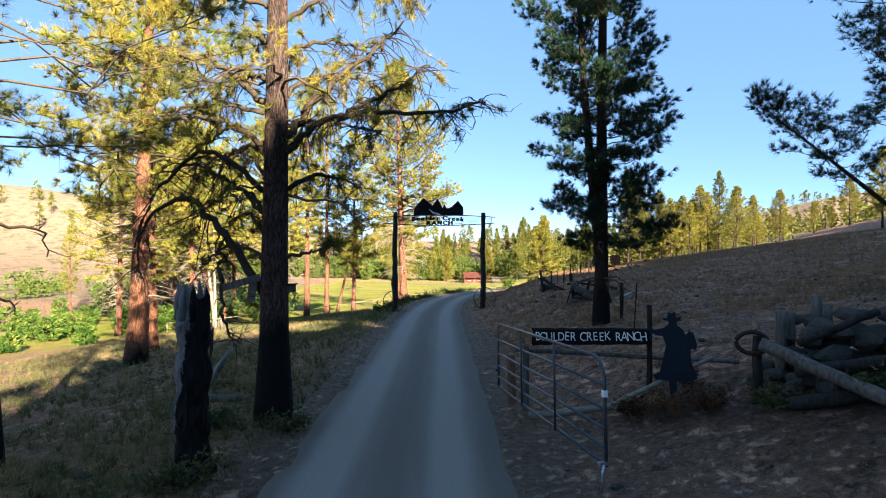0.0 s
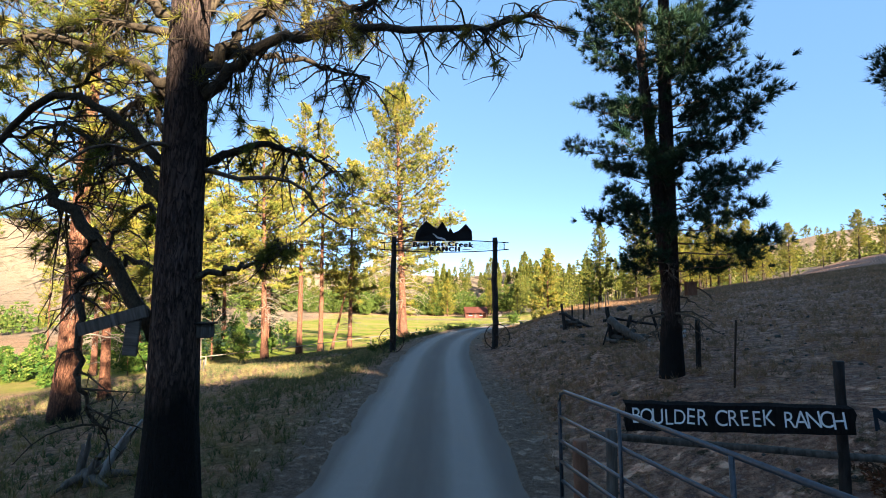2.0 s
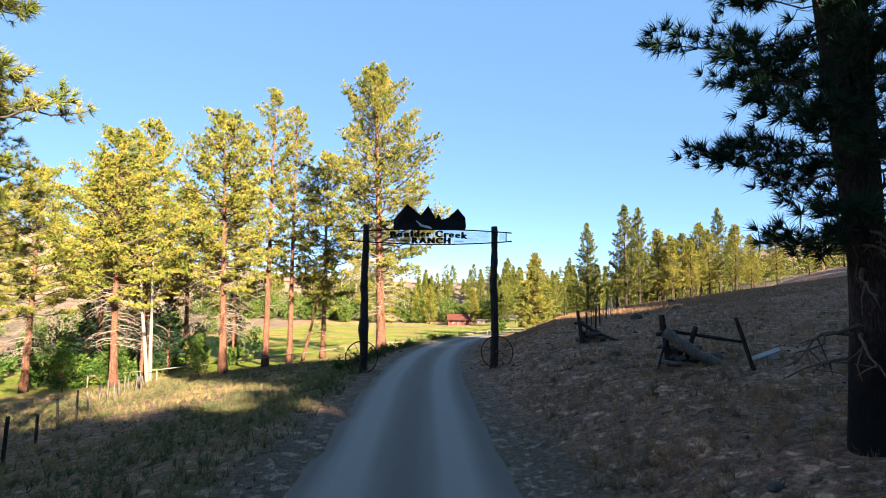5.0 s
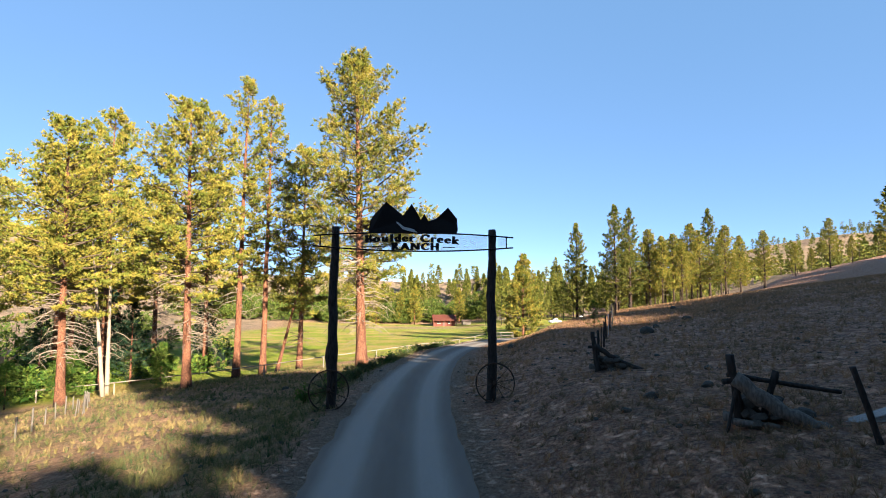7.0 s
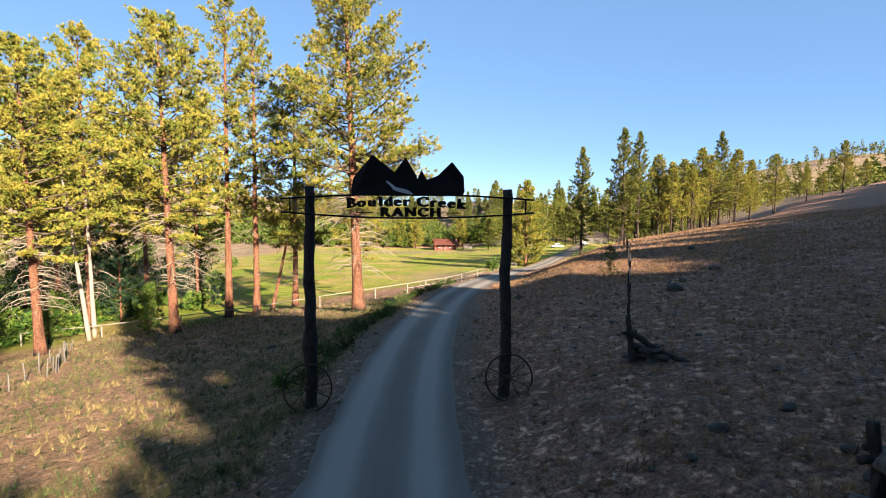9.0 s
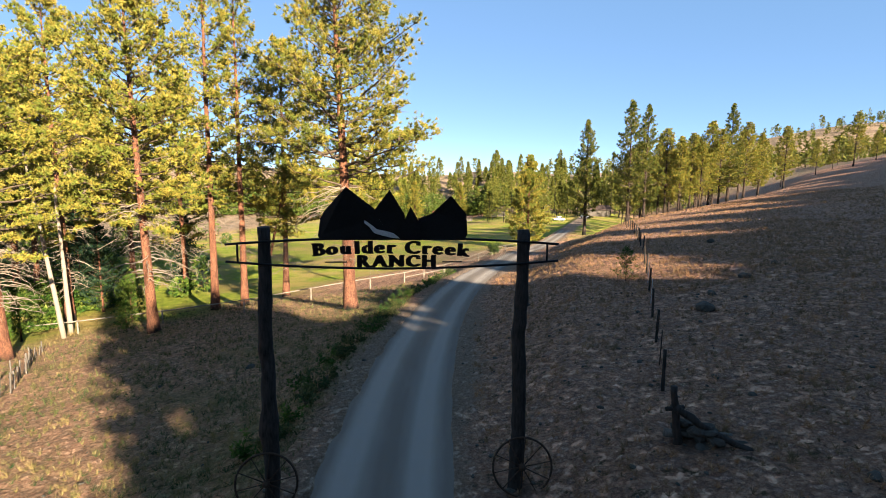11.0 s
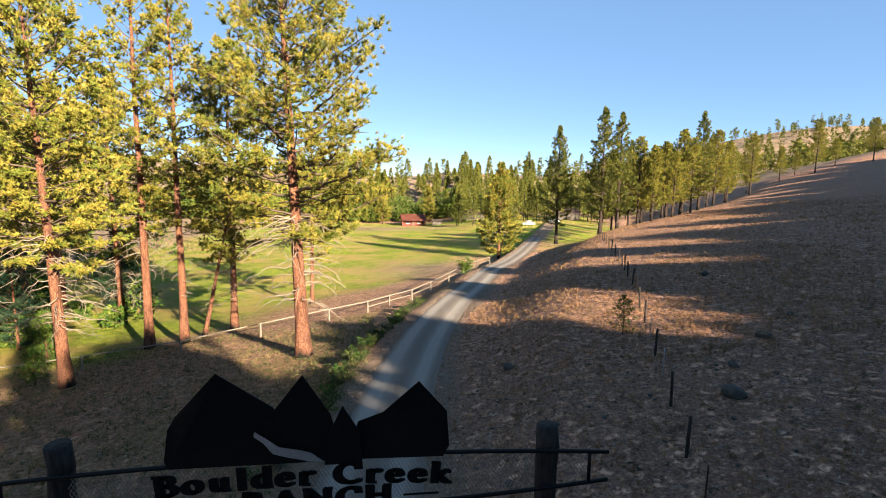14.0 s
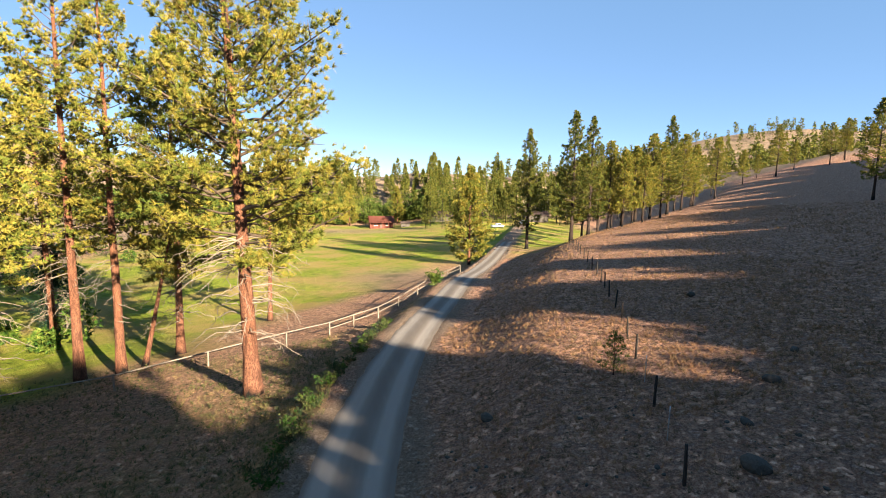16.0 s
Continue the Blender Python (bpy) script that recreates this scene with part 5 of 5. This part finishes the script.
def build_snag(x, y, lx, h):
    rng = np.random.default_rng(int(h * 10))
    s = empty("dead_snag", x, y, gz(x, y))
    tagged(s, "bleached bare dead pine snag", "dead tree")
    pts, rr = log_rings(rng, (0, 0, -0.2), (lx, 0, h), 0.21, 0.08, 12, 0.05)
    tube_part("trunk", pts, rr, 8, M_DEADLIMB, s)
    for k in range(9):
        a = pts[5 + k % 6]
        t = rng.uniform(0, 6.28)
        b = a + np.array([math.cos(t), math.sin(t), -0.3]) * rng.uniform(0.4, 1.2)
        tube_part("dead_limb", [a, (a + b) / 2, b], [0.025, 0.02, 0.006], 4, M_DEADLIMB, s)


build_snag(-27.1, 61.1, -1.7, 14.5)
build_snag(-28.1, 63.5, -0.3, 12.5)

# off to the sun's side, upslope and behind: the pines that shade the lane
shade = pine_meshes(51, 17, 0.3, 0.08, 4.2, 40, 1, 2.1, 2.0, (0, 0), 0, 0, 0.2, leaf=M_NEEDLE_SHADE, shape=0.42, open_=0.45, twig=-1)
shade_high = pine_meshes(52, 17, 0.3, 0.70, 4.6, 44, 1, 2.0, 1.9, (0, 0), 0, 0, 0.2, leaf=M_NEEDLE_SHADE, shape=0.42, open_=0.45, twig=-1)
rngS = np.random.default_rng(99)
for q in np.concatenate([np.arange(-36, 128, 3.4), np.arange(128, 250, 4.6)]):
    for row in range(3):
        r = 25 + row * 6 + rngS.normal(0, 1.2)
        qq = q + rngS.normal(0, 0.6) + row * 1.1
        if qq > 39 and rngS.random() < 0.39:
            continue
        x, y = 0.854 * qq + 0.52 * r, 0.52 * qq - 0.854 * r
        top = np.interp(qq, [-36, -1, 1.5, 7, 9.5, 14.4, 15.8, 20.2, 22.2, 28, 46, 128, 165, 250], [14.5, 14.8, 16.4, 17.2, 17.5, 17.8, 28.2, 28.2, 22.0, 21.0, 27.8, 33.5, 40.5, 55]) + rngS.uniform(-2.2, 0.8)
        for lo, hi, low in ((29.0, 32.0, 22.0), (32.0, 33.6, 23.2), (33.6, 38.6, 16.8), (49.6, 58.4, 21.8), (79.0, 87.0, 26.6)):
            if lo < qq < hi:
                top = low + 0.364 * (r - 25) + rngS.uniform(-2.2, 1.7)
        kind = shade
        if 38.6 < qq < 49.6:
            kind, top = (shade, 14.5 + rngS.uniform(-3.0, 2.5)) if row == 0 else (shade_high, top - (2.5 if qq < 43.6 else 0))
        tree = plant_tree(kind, x, y, rngS.uniform(0, 360), (top - gz(x, y)) / 17.0, "tall dark pine of the wood upslope", "wood upslope")
        wide = min(tree.scale.x, 1.15 if qq < 12 else (0.85 if qq < 39 else 1.0))
        tree.scale = (wide, wide, tree.scale.z)

# ---- trees across the valley ----
row = "pines along the ridge foot"
f1 = pine_meshes(61, 30, 0.40, 0.16, 5.6, 130, 10, 0.48, 0.17, (0, 0), 0, 6, 0.1, shape=0.75, open_=0.45, clump=1, puff=0.3, twig=0.03, bark=M_BARK_DARK, leaf=M_FAR)
f2 = pine_meshes(62, 24, 0.32, 0.20, 5.8, 110, 7, 0.50, 0.21, (0, 0), 0, 6, 0.1, shape=0.65, open_=0.45, clump=1, puff=0.3, twig=0.03, bark=M_BARK_DARK, leaf=M_NEEDLE)
f3 = pine_meshes(63, 17, 0.25, 0.03, 4.4, 150, 11, 0.38, 0.14, (0, 0), 0, 0, 0.05, shape=0.7, open_=0.1, clump=1, puff=0.3, twig=0.03)
ridge_row = (
    (40.6, 138.0, 26.4), (44.7, 124.0, 25.4), (44.9, 117.0, 21.4), (51.5, 122.0, 17.0), (52.8, 119.0, 14.4), (57.8, 124.0, 15.3), (57.6, 120.0, 12.8), (64.2, 128.0, 17.6),
    (64.0, 124.0, 15.2), (71.6, 133.0, 21.6), (80.0, 140.0, 17.8), (90.6, 150.0, 15.9), (107.1, 163.0, 17.4), (128.7, 178.0, 11.2), (140.1, 185.0, 8.0), (140.2, 177.0, 16.8),
    (164.5, 195.0, 10.2), (174.6, 190.0, 15.0), (189.8, 198.0, 15.8), (202.8, 210.0, 12.0), (63.8, 150.0, 22.5), (54.7, 140.0, 19.3), (71.2, 145.0, 18.0), (85.1, 150.0, 17.5),
    (48.6, 132.0, 17.0), (60.5, 133.0, 16.0), (68.0, 140.0, 17.0), (76.5, 147.0, 16.0), (96.0, 158.0, 12.5), (101.5, 166.0, 13.0), (116.0, 176.0, 11.0), (56.0, 129.0, 14.5), (66.8, 135.0, 13.5))
for k, (x, y, h) in enumerate(ridge_row):
    me, full = ((f1, 30.0) if h > 21 else (f2, 24.0))
    plant_tree(me, x, y, k * 77, h / full, "sunlit pine of the far row", row)
plant_tree(f3, 24.9, 128.0, 0, 19.4 / 17, "bushy full-crowned pine where the lane bends", row)
for x, y, rz, s in ((2.0, 284.0, 0, 1.2), (-5.0, 287.0, 80, 1.0), (26.0, 290.0, 170, 1.1), (-18.0, 284.0, 20, 1.05)):
    plant_tree(f3, x, y, rz, s, "bushy young pine at the far edge of the meadow", row)
plant_tree(f2, 82.2, 96.0, 0, 15.5 / 24, "dark pine on the slope")


def low_tree(seed, h, w, n, kind):
    """Blades of a far tree crown, as points and directions."""
    rng = np.random.default_rng(seed)
    t = rng.uniform(0, 1, n) ** (0.8 if kind == "pine" else 1.0)
    if kind == "pine":
        r = w * (1 - t) ** 0.8 * rng.uniform(0.3, 1.05, n)
        z = h * (0.12 + 0.88 * t)
    else:
        r = w * np.sqrt(np.clip(1 - (2 * t - 0.9) ** 2 * 0.8, 0.05, 1)) * rng.uniform(0.5, 1.05, n)
        z = h * (0.08 + 0.92 * t)
    a = rng.uniform(0, 6.283, n)
    c = np.stack([r * np.cos(a), r * np.sin(a), z], 1)
    d = np.stack([np.cos(a), np.sin(a), np.full(n, 0.3)], 1)
    return c, d


def far_wood(name, label, spots, kind, leaf, per, blade, wide, stem=True):
    rng = np.random.default_rng(len(spots))
    cs, ds = [], []
    g = Geo()
    for k, (x, y, h) in enumerate(spots):
        c, d = low_tree(1000 + k, h, h * (0.20 if kind == "pine" else 0.44) * rng.uniform(0.8, 1.2), per, kind)
        z = gz(x, y)
        cs.append(c + np.array([x, y, z]))
        ds.append(d)
        g.tube([(x, y, z - 0.5), (x, y, z + h * 0.5), (x, y, z + h * 0.95)], [0.010 * h, 0.007 * h, 0.002 * h], 5, False)
    e = empty(name, 0, 0, 0)
    tagged(e, label, "woodland", kind="stuff")
    mesh_part("stems", g.mesh("stems", M_BARK_DARK), e)
    mesh_part("foliage", blades("foliage", rng, np.concatenate(cs), np.concatenate(ds), 4, blade, wide, 0.7, leaf), e)


rngF = np.random.default_rng(5)
spots = [(34.0, 371.0, 21.0), (12.0, 340.0, 19.0)]
while len(spots) < 250:
    x, y = rngF.uniform(-110, 190), rngF.uniform(296, 400)
    if noise.noise((x * 0.03, y * 0.03, 4)) > -0.2 - 0.4 * (x > 40):
        spots.append((x, y, rngF.uniform(10, 17) + (6 if rngF.random() < 0.15 else 0)))
far_wood("far_pine_wood", "mixed sunlit pine wood beyond the meadow", spots, "pine", M_FAR, 230, 1.2, 0.5)
spots = []
while len(spots) < 190:
    x, y = rngF.uniform(-120, 60), rngF.uniform(280, 318)
    if not (4 < x < 60 and y < 291):
        spots.append((x, y, rngF.uniform(6, 13)))
far_wood("far_broadleaf_wood", "green broadleaf thicket beyond the meadow", spots, "leaf", M_BROAD, 220, 0.9, 0.6)
spots = []
while len(spots) < 330:
    a, d = rngF.uniform(-0.95, 1.05), rngF.uniform(410, 900)
    x, y = d * math.sin(a), d * math.cos(a)
    if a < 0.25 and rngF.random() < 0.6:
        continue
    if noise.noise((x * 0.006, y * 0.006, 0)) > -0.08:
        spots.append((x, y, rngF.uniform(10, 17)))
for _ in range(420):
    a, d = rngF.uniform(0.42, 1.1), rngF.uniform(380, 960)
    spots.append((d * math.sin(a), d * math.cos(a), rngF.uniform(11, 20)))
far_wood("hill_pine_wood", "scattered dark pines on the tan hills", spots, "pine", M_FAR, 30, 2.4, 1.0)
spots = [(rngF.uniform(34, 150), rngF.uniform(238, 300), rngF.uniform(13, 21)) for _ in range(90)]
far_wood("yard_pine_wood", "dense pines behind the ranch yard", spots, "pine", M_FAR, 200, 1.1, 0.34)
spots = [(-52 + rngF.normal(0, 9), 92 + rngF.normal(0, 14), rngF.uniform(2.0, 4.5)) for _ in range(34)] + [(-38 + rngF.normal(0, 5), 78 + rngF.normal(0, 6), rngF.uniform(1.2, 3.0)) for _ in range(22)] + [(-46 + rngF.normal(0, 6), 66 + rngF.normal(0, 7), rngF.uniform(1.5, 3.2)) for _ in range(16)]
creek = [(rngF.uniform(-105, -46), rngF.uniform(96, 165), rngF.uniform(2.0, 6.5)) for _ in range(46)]
far_wood("creek_thicket", "olive thicket along the creek behind the grove", creek, "leaf", M_BROAD, 120, 0.6, 0.34)
far_wood("creek_shrubs", "leafy green willow shrubs along the creek", spots, "leaf", M_LEAF, 150, 0.45, 0.22)


# ---- buildings and vehicles in the yard ----
def build_cabin():
    x0, y0 = 16.8, 271.0
    z = gz(x0, y0)
    h = empty("log_cabin", x0, y0, z, 3)
    h.scale = (1.36, 1.36, 1.36)
    tagged(h, "small red log cabin with porch and red metal roof", "cabin")
    for k in range(9):
        bm = bmesh.new()
        bm_box(bm, (-4.0, 0, 0.05 + k * 0.26), (4.0, 0.22, 0.30 + k * 0.26), 0.05)
        part("wall_log", bm, M_REDWOOD, h)
    for sx in (-4.0, 3.78):
        bm = bmesh.new()
        bm_box(bm, (sx, 0.222, 0), (sx + 0.22, 5.0, 2.4))
        part("side_wall", bm, M_REDWOOD, h)
    bm = bmesh.new()
    bm_box(bm, (-4, 5.0, 0), (4, 5.2, 2.4))
    part("back_wall", bm, M_REDWOOD, h)
    for ya, yb, za, zb_ in ((-1.9, 2.5, 2.05, 4.1), (5.6, 2.5, 2.3, 4.1)):
        bm = bmesh.new()
        vs = [bm.verts.new(p) for p in ((-4.4, ya, za), (4.4, ya, za), (4.4, yb, zb_), (-4.4, yb, zb_))]
        bm.faces.new(vs)
        bmesh.ops.solidify(bm, geom=bm.faces[:], thickness=0.12)
        part("roof", bm, M_REDROOF, h, "red metal roof slope")
    for x in (-4.1, -2.1, 0, 2.1, 4.1):
        bm = bmesh.new()
        bm_box(bm, (x - 0.09, -1.75, 0), (x + 0.09, -1.57, 2.05), 0.02)
        part("porch_post", bm, M_REDWOOD, h)
    bm = bmesh.new()
    bm_box(bm, (-4.2, -1.8, -0.4), (4.2, -0.02, 0.12), 0.02)
    part("porch_deck", bm, M_REDROOF, h)
    for x in (-2.6, 1.4):
        w = part_box("window", (x, -0.04, 1.0), (x + 1.1, 0.02, 1.9), M_GLASS, h)
        part_box("window_frame", (x - 0.08, -0.06, 0.9), (x + 1.18, -0.045, 1.0), M_WHITE, w)
    part_box("door", (-0.6, -0.05, 0.1), (0.35, 0.02, 2.05), M_BROWNROOF, h)


def part_box(name, lo, hi, material, parent, bevel=0.01):
    bm = bmesh.new()
    bm_box(bm, lo, hi, bevel)
    return part(name, bm, material, parent)


def build_shed(x, y, w, d, hgt, label, rz=0.0):
    s = empty("shed", x, y, gz(x, y), rz)
    tagged(s, label, "shed")
    part_box("wall", (-w / 2, 0, 0), (w / 2, d, hgt), M_LOG, s, 0.03)
    for sg in (-1, 1):
        bm = bmesh.new()
        e = 0.5
        vs = [bm.verts.new(p) for p in ((-w / 2 - e, d / 2 + sg * (d / 2 + e), hgt - 0.1), (w / 2 + e, d / 2 + sg * (d / 2 + e), hgt - 0.1), (w / 2 + e, d / 2, hgt + d * 0.28), (-w / 2 - e, d / 2, hgt + d * 0.28))]
        bm.faces.new(vs)
        bmesh.ops.solidify(bm, geom=bm.faces[:], thickness=0.1)
        part("roof", bm, M_BROWNROOF, s)


def build_pickup(x, y, rz, label):
    c = empty("pickup_truck", x, y, gz(x, y), rz)
    tagged(c, label, "vehicle", "vehicles in the yard")
    part_box("body", (-2.6, -0.95, 0.45), (2.6, 0.95, 1.05), M_WHITEPAINT, c, 0.12)
    cab = part_box("cab", (-0.6, -0.85, 1.052), (1.2, 0.85, 1.85), M_WHITEPAINT, c, 0.18)
    part_box("windscreen", (1.15, -0.7, 1.2), (1.24, 0.7, 1.7), M_GLASS, cab)
    for sy in (-0.9, 0.82):
        part_box("side_window", (-0.4, sy, 1.2), (1.0, sy + 0.08, 1.68), M_GLASS, cab)
    for wx in (-1.7, 1.7):
        for wy in (-0.9, 0.9):
            t = tube_part("wheel", [(wx, wy - 0.12, 0.38), (wx, wy, 0.38), (wx, wy + 0.12, 0.38)], [0.36, 0.38, 0.36], 14, M_RUBBER, c)
            tube_part("rim", [(wx, wy - 0.13, 0.38), (wx, wy, 0.38), (wx, wy + 0.13, 0.38)], [0.2, 0.2, 0.2], 10, M_GALV, t)


build_cabin()
build_shed(45.0, 272, 13, 8, 2.6, "low brown-roofed barn beyond the meadow", 5)
build_shed(84.0, 246, 10, 7, 3.0, "brown-roofed ranch house among trees", -10)
build_shed(28.0, 270.5, 4.0, 2.6, 1.8, "small grey shed beside the cabin", 0)
build_pickup(60.0, 226, 12, "white pickup truck parked in the ranch yard")
build_pickup(71.5, 227, 100, "white van parked in the ranch yard")


# ---- shrubs and grass ----
def build_shrub(x, y, h, w, leaf, label, seed, n=160, size=0.09, wide=0.05, name="shrub"):
    rng = np.random.default_rng(seed)
    s = empty(name, x, y, gz(x, y))
    tagged(s, label, "shrub")
    g = Geo()
    cents, dirs = [], []
    for k in range(max(5, n // 14)):
        a = rng.uniform(0, 6.283)
        tip = np.array([math.cos(a) * w * rng.uniform(0.2, 1), math.sin(a) * w * rng.uniform(0.2, 1), h * rng.uniform(0.5, 1)])
        midp = tip * np.array([0.4, 0.4, 0.6])
        g.tube(np.stack([np.zeros(3), midp, tip]), np.array([0.012, 0.008, 0.003]), 4, False)
        for _ in range(14):
            q = rng.uniform(0.35, 1)
            cents.append(tip * q + rng.normal(0, 0.12 * w, 3))
            dirs.append(np.array([math.cos(a), math.sin(a), 0.4]))
    mesh_part("stems", g.mesh("stems", M_LIMB), s)["kind"] = "stuff"
    mesh_part("leaves", blades("leaves", rng, cents, dirs, 5, size, wide, 0.8, leaf), s)["kind"] = "stuff"
    return s


for k, (x, y, h, w) in enumerate(((3.55, 8.2, 0.4, 0.5), (4.1, 8.0, 0.35, 0.45), (4.3, 9.3, 0.4, 0.5), (3.2, 8.6, 0.3, 0.4))):
    build_shrub(x, y, h, w, M_RUSTLEAF, "low rust-leaved shrub by the old fence", 400 + k, 260, 0.06, 0.024)
for k, (x, y, h, w) in enumerate(((5.6, 6.6, 0.35, 0.5), (6.2, 6.3, 0.35, 0.45), (4.7, 7.3, 0.4, 0.35), (-3.3, 6.6, 0.35, 0.6), (-2.7, 8.9, 0.35, 0.5), (-3.9, 9.0, 0.3, 0.5))):
    build_shrub(x, y, h, w, M_WEED, "low green weedy shrub", 420 + k, 260, 0.07, 0.028)
for k in range(46):
    y = 33 + 0.82 * k + rng_p.normal(0, 0.3)
    x = float(road_x(y)) - 2.9 - abs(rng_p.normal(0, 0.5))
    build_shrub(x, y, rng_p.uniform(0.3, 0.65), rng_p.uniform(0.45, 0.85), M_WEED if k % 3 else M_LEAF, "green weedy shrub in the ditch", 450 + k, 110, 0.11, 0.06)
build_shrub(11.2, 88.3, 2.2, 1.2, M_LEAF, "rounded dark green bush beside the lane", 490, 420, 0.2, 0.12, "bush")
sapling = pine_meshes(71, 1.7, 0.03, 0.1, 0.42, 26, 16, 0.15, 0.012, (0, 0), 0, 0, 0.0, leaf=M_LEAF)
plant_tree(sapling, 12.3, 48.4, 0, 1.0, "young green pine sapling on the slope", "", "pine_sapling")
sap2 = pine_meshes(72, 4.0, 0.06, 0.08, 1.4, 40, 18, 0.3, 0.03, (0, 0), 0, 0, 0.0, leaf=M_LEAF)
for x, y, s in ((-24.5, 66, 1.0), (-22.0, 60.5, 0.6), (-31, 62, 1.1), (-33, 58, 0.9)):
    plant_tree(sap2, x, y, x * 31, s, "bright green young pine in the grove", "young pines", "pine_sapling")


def build_grass(name, label, rng, n, region, keep, leaf, count, length, width, fan=0.38):
    x = rng.uniform(region[0], region[1], n)
    y = region[2] + (region[3] - region[2]) * rng.uniform(0, 1, n) ** 1.25
    u = x - road_x(y)
    ok = keep(x, y, u, rng)
    x, y = x[ok], y[ok]
    c = np.stack([x, y, ground_z(x, y) - 0.01], 1)
    d = np.tile(np.array([[0.0, 0.0, 1.0]]), (len(c), 1)) + rng.normal(0, 0.12, (len(c), 3))
    me = blades(name, rng, c, d, count, length, width, fan, leaf)
    tagged(new(name, me), label, "grass", kind="stuff")


def patchy(x, y, rng):
    p = np.sin(x * 1.7 + np.sin(y * 1.1) * 1.5) * np.sin(y * 1.3 + np.sin(x * 0.9)) + 0.6 * np.sin(x * 0.5 - y * 0.33)
    return rng.uniform(-1.2, 1.2, len(x)) < p * 0.8 + 0.2


build_grass("dry_grass", "bunches of dry straw-coloured grass on the slope", np.random.default_rng(31), 26000, (2, 36, 14, 66), lambda x, y, u, r: (u > 2.3) & patchy(x, y, r), M_STRAW, 15, 0.21, 0.014, 0.65)
build_grass("upper_dry_grass", "tussocks of dry grass over the upper slope", np.random.default_rng(36), 26000, (6, 80, 44, 120), lambda x, y, u, r: (u > 4) & patchy(x * 0.7, y * 0.7, r), M_STRAW, 14, 0.27, 0.022, 0.7)
build_grass("near_dry_grass", "fine dry grass beside the gate", np.random.default_rng(34), 8000, (1, 14, 4, 26), lambda x, y, u, r: (u > 2.1) & ((y > 9.0) | (x > 8.6)) & patchy(x, y, r), M_STRAW, 14, 0.15, 0.005, 0.6)
build_grass("verge_grass", "tufts of green and straw grass on the left verge", np.random.default_rng(32), 22000, (-12, 0, 2, 70), lambda x, y, u, r: (u < -2.15) & (u > -7.5) & patchy(x, y, r), M_GREENGRASS, 9, 0.22, 0.009)
build_grass("straw_on_verge", "bunches of dry straw on the left slope", np.random.default_rng(33), 14000, (-28, 0, 2, 70), lambda x, y, u, r: (u < -2.6) & patchy(y, x, r), M_MIXGRASS, 17, 0.30, 0.009, 0.45)
build_grass("olive_weeds", "olive weed clumps on the left slope", np.random.default_rng(35), 7000, (-24, 0, 2, 70), lambda x, y, u, r: (u < -2.4) & patchy(x * 0.6 + 3, y * 0.6, r), M_WEED, 14, 0.28, 0.014, 0.6)


def scatter_stones(name, label, seed, n, region, side):
    rng = np.random.default_rng(seed)
    base = [np.array([v.co[:] for v in me.vertices]) for me in STONES]
    tri = [np.array([p.vertices[:] for p in me.polygons]) for me in STONES]
    vs, fs, k = [], [], 0
    while len(vs) < n:
        x, y = rng.uniform(region[0], region[1]), rng.uniform(region[2], region[3])
        u = x - float(road_x(y))
        if u * side < 1.7:
            continue
        i = int(rng.integers(8))
        a, size = rng.uniform(0, 6.283), 0.05 + 0.14 * rng.random() ** 3
        c, q = math.cos(a), math.sin(a)
        v = base[i] * size
        v = np.stack([v[:, 0] * c - v[:, 1] * q + x, v[:, 0] * q + v[:, 1] * c + y, v[:, 2] + gz(x, y) + 0.01], 1)
        vs.append(v)
        fs.append(tri[i] + k)
        k += len(v)
    me = mesh_from(name, np.concatenate(vs), np.concatenate(fs), M_ROCK)
    tagged(new(name, me), label, "stones", kind="stuff")


scatter_stones("slope_stones", "small dark stones scattered over the dry slope", 61, 420, (1.5, 16, 4, 46), 1)
scatter_stones("verge_stones", "small stones scattered on the left verge", 62, 110, (-14, -1, 4, 46), -1)
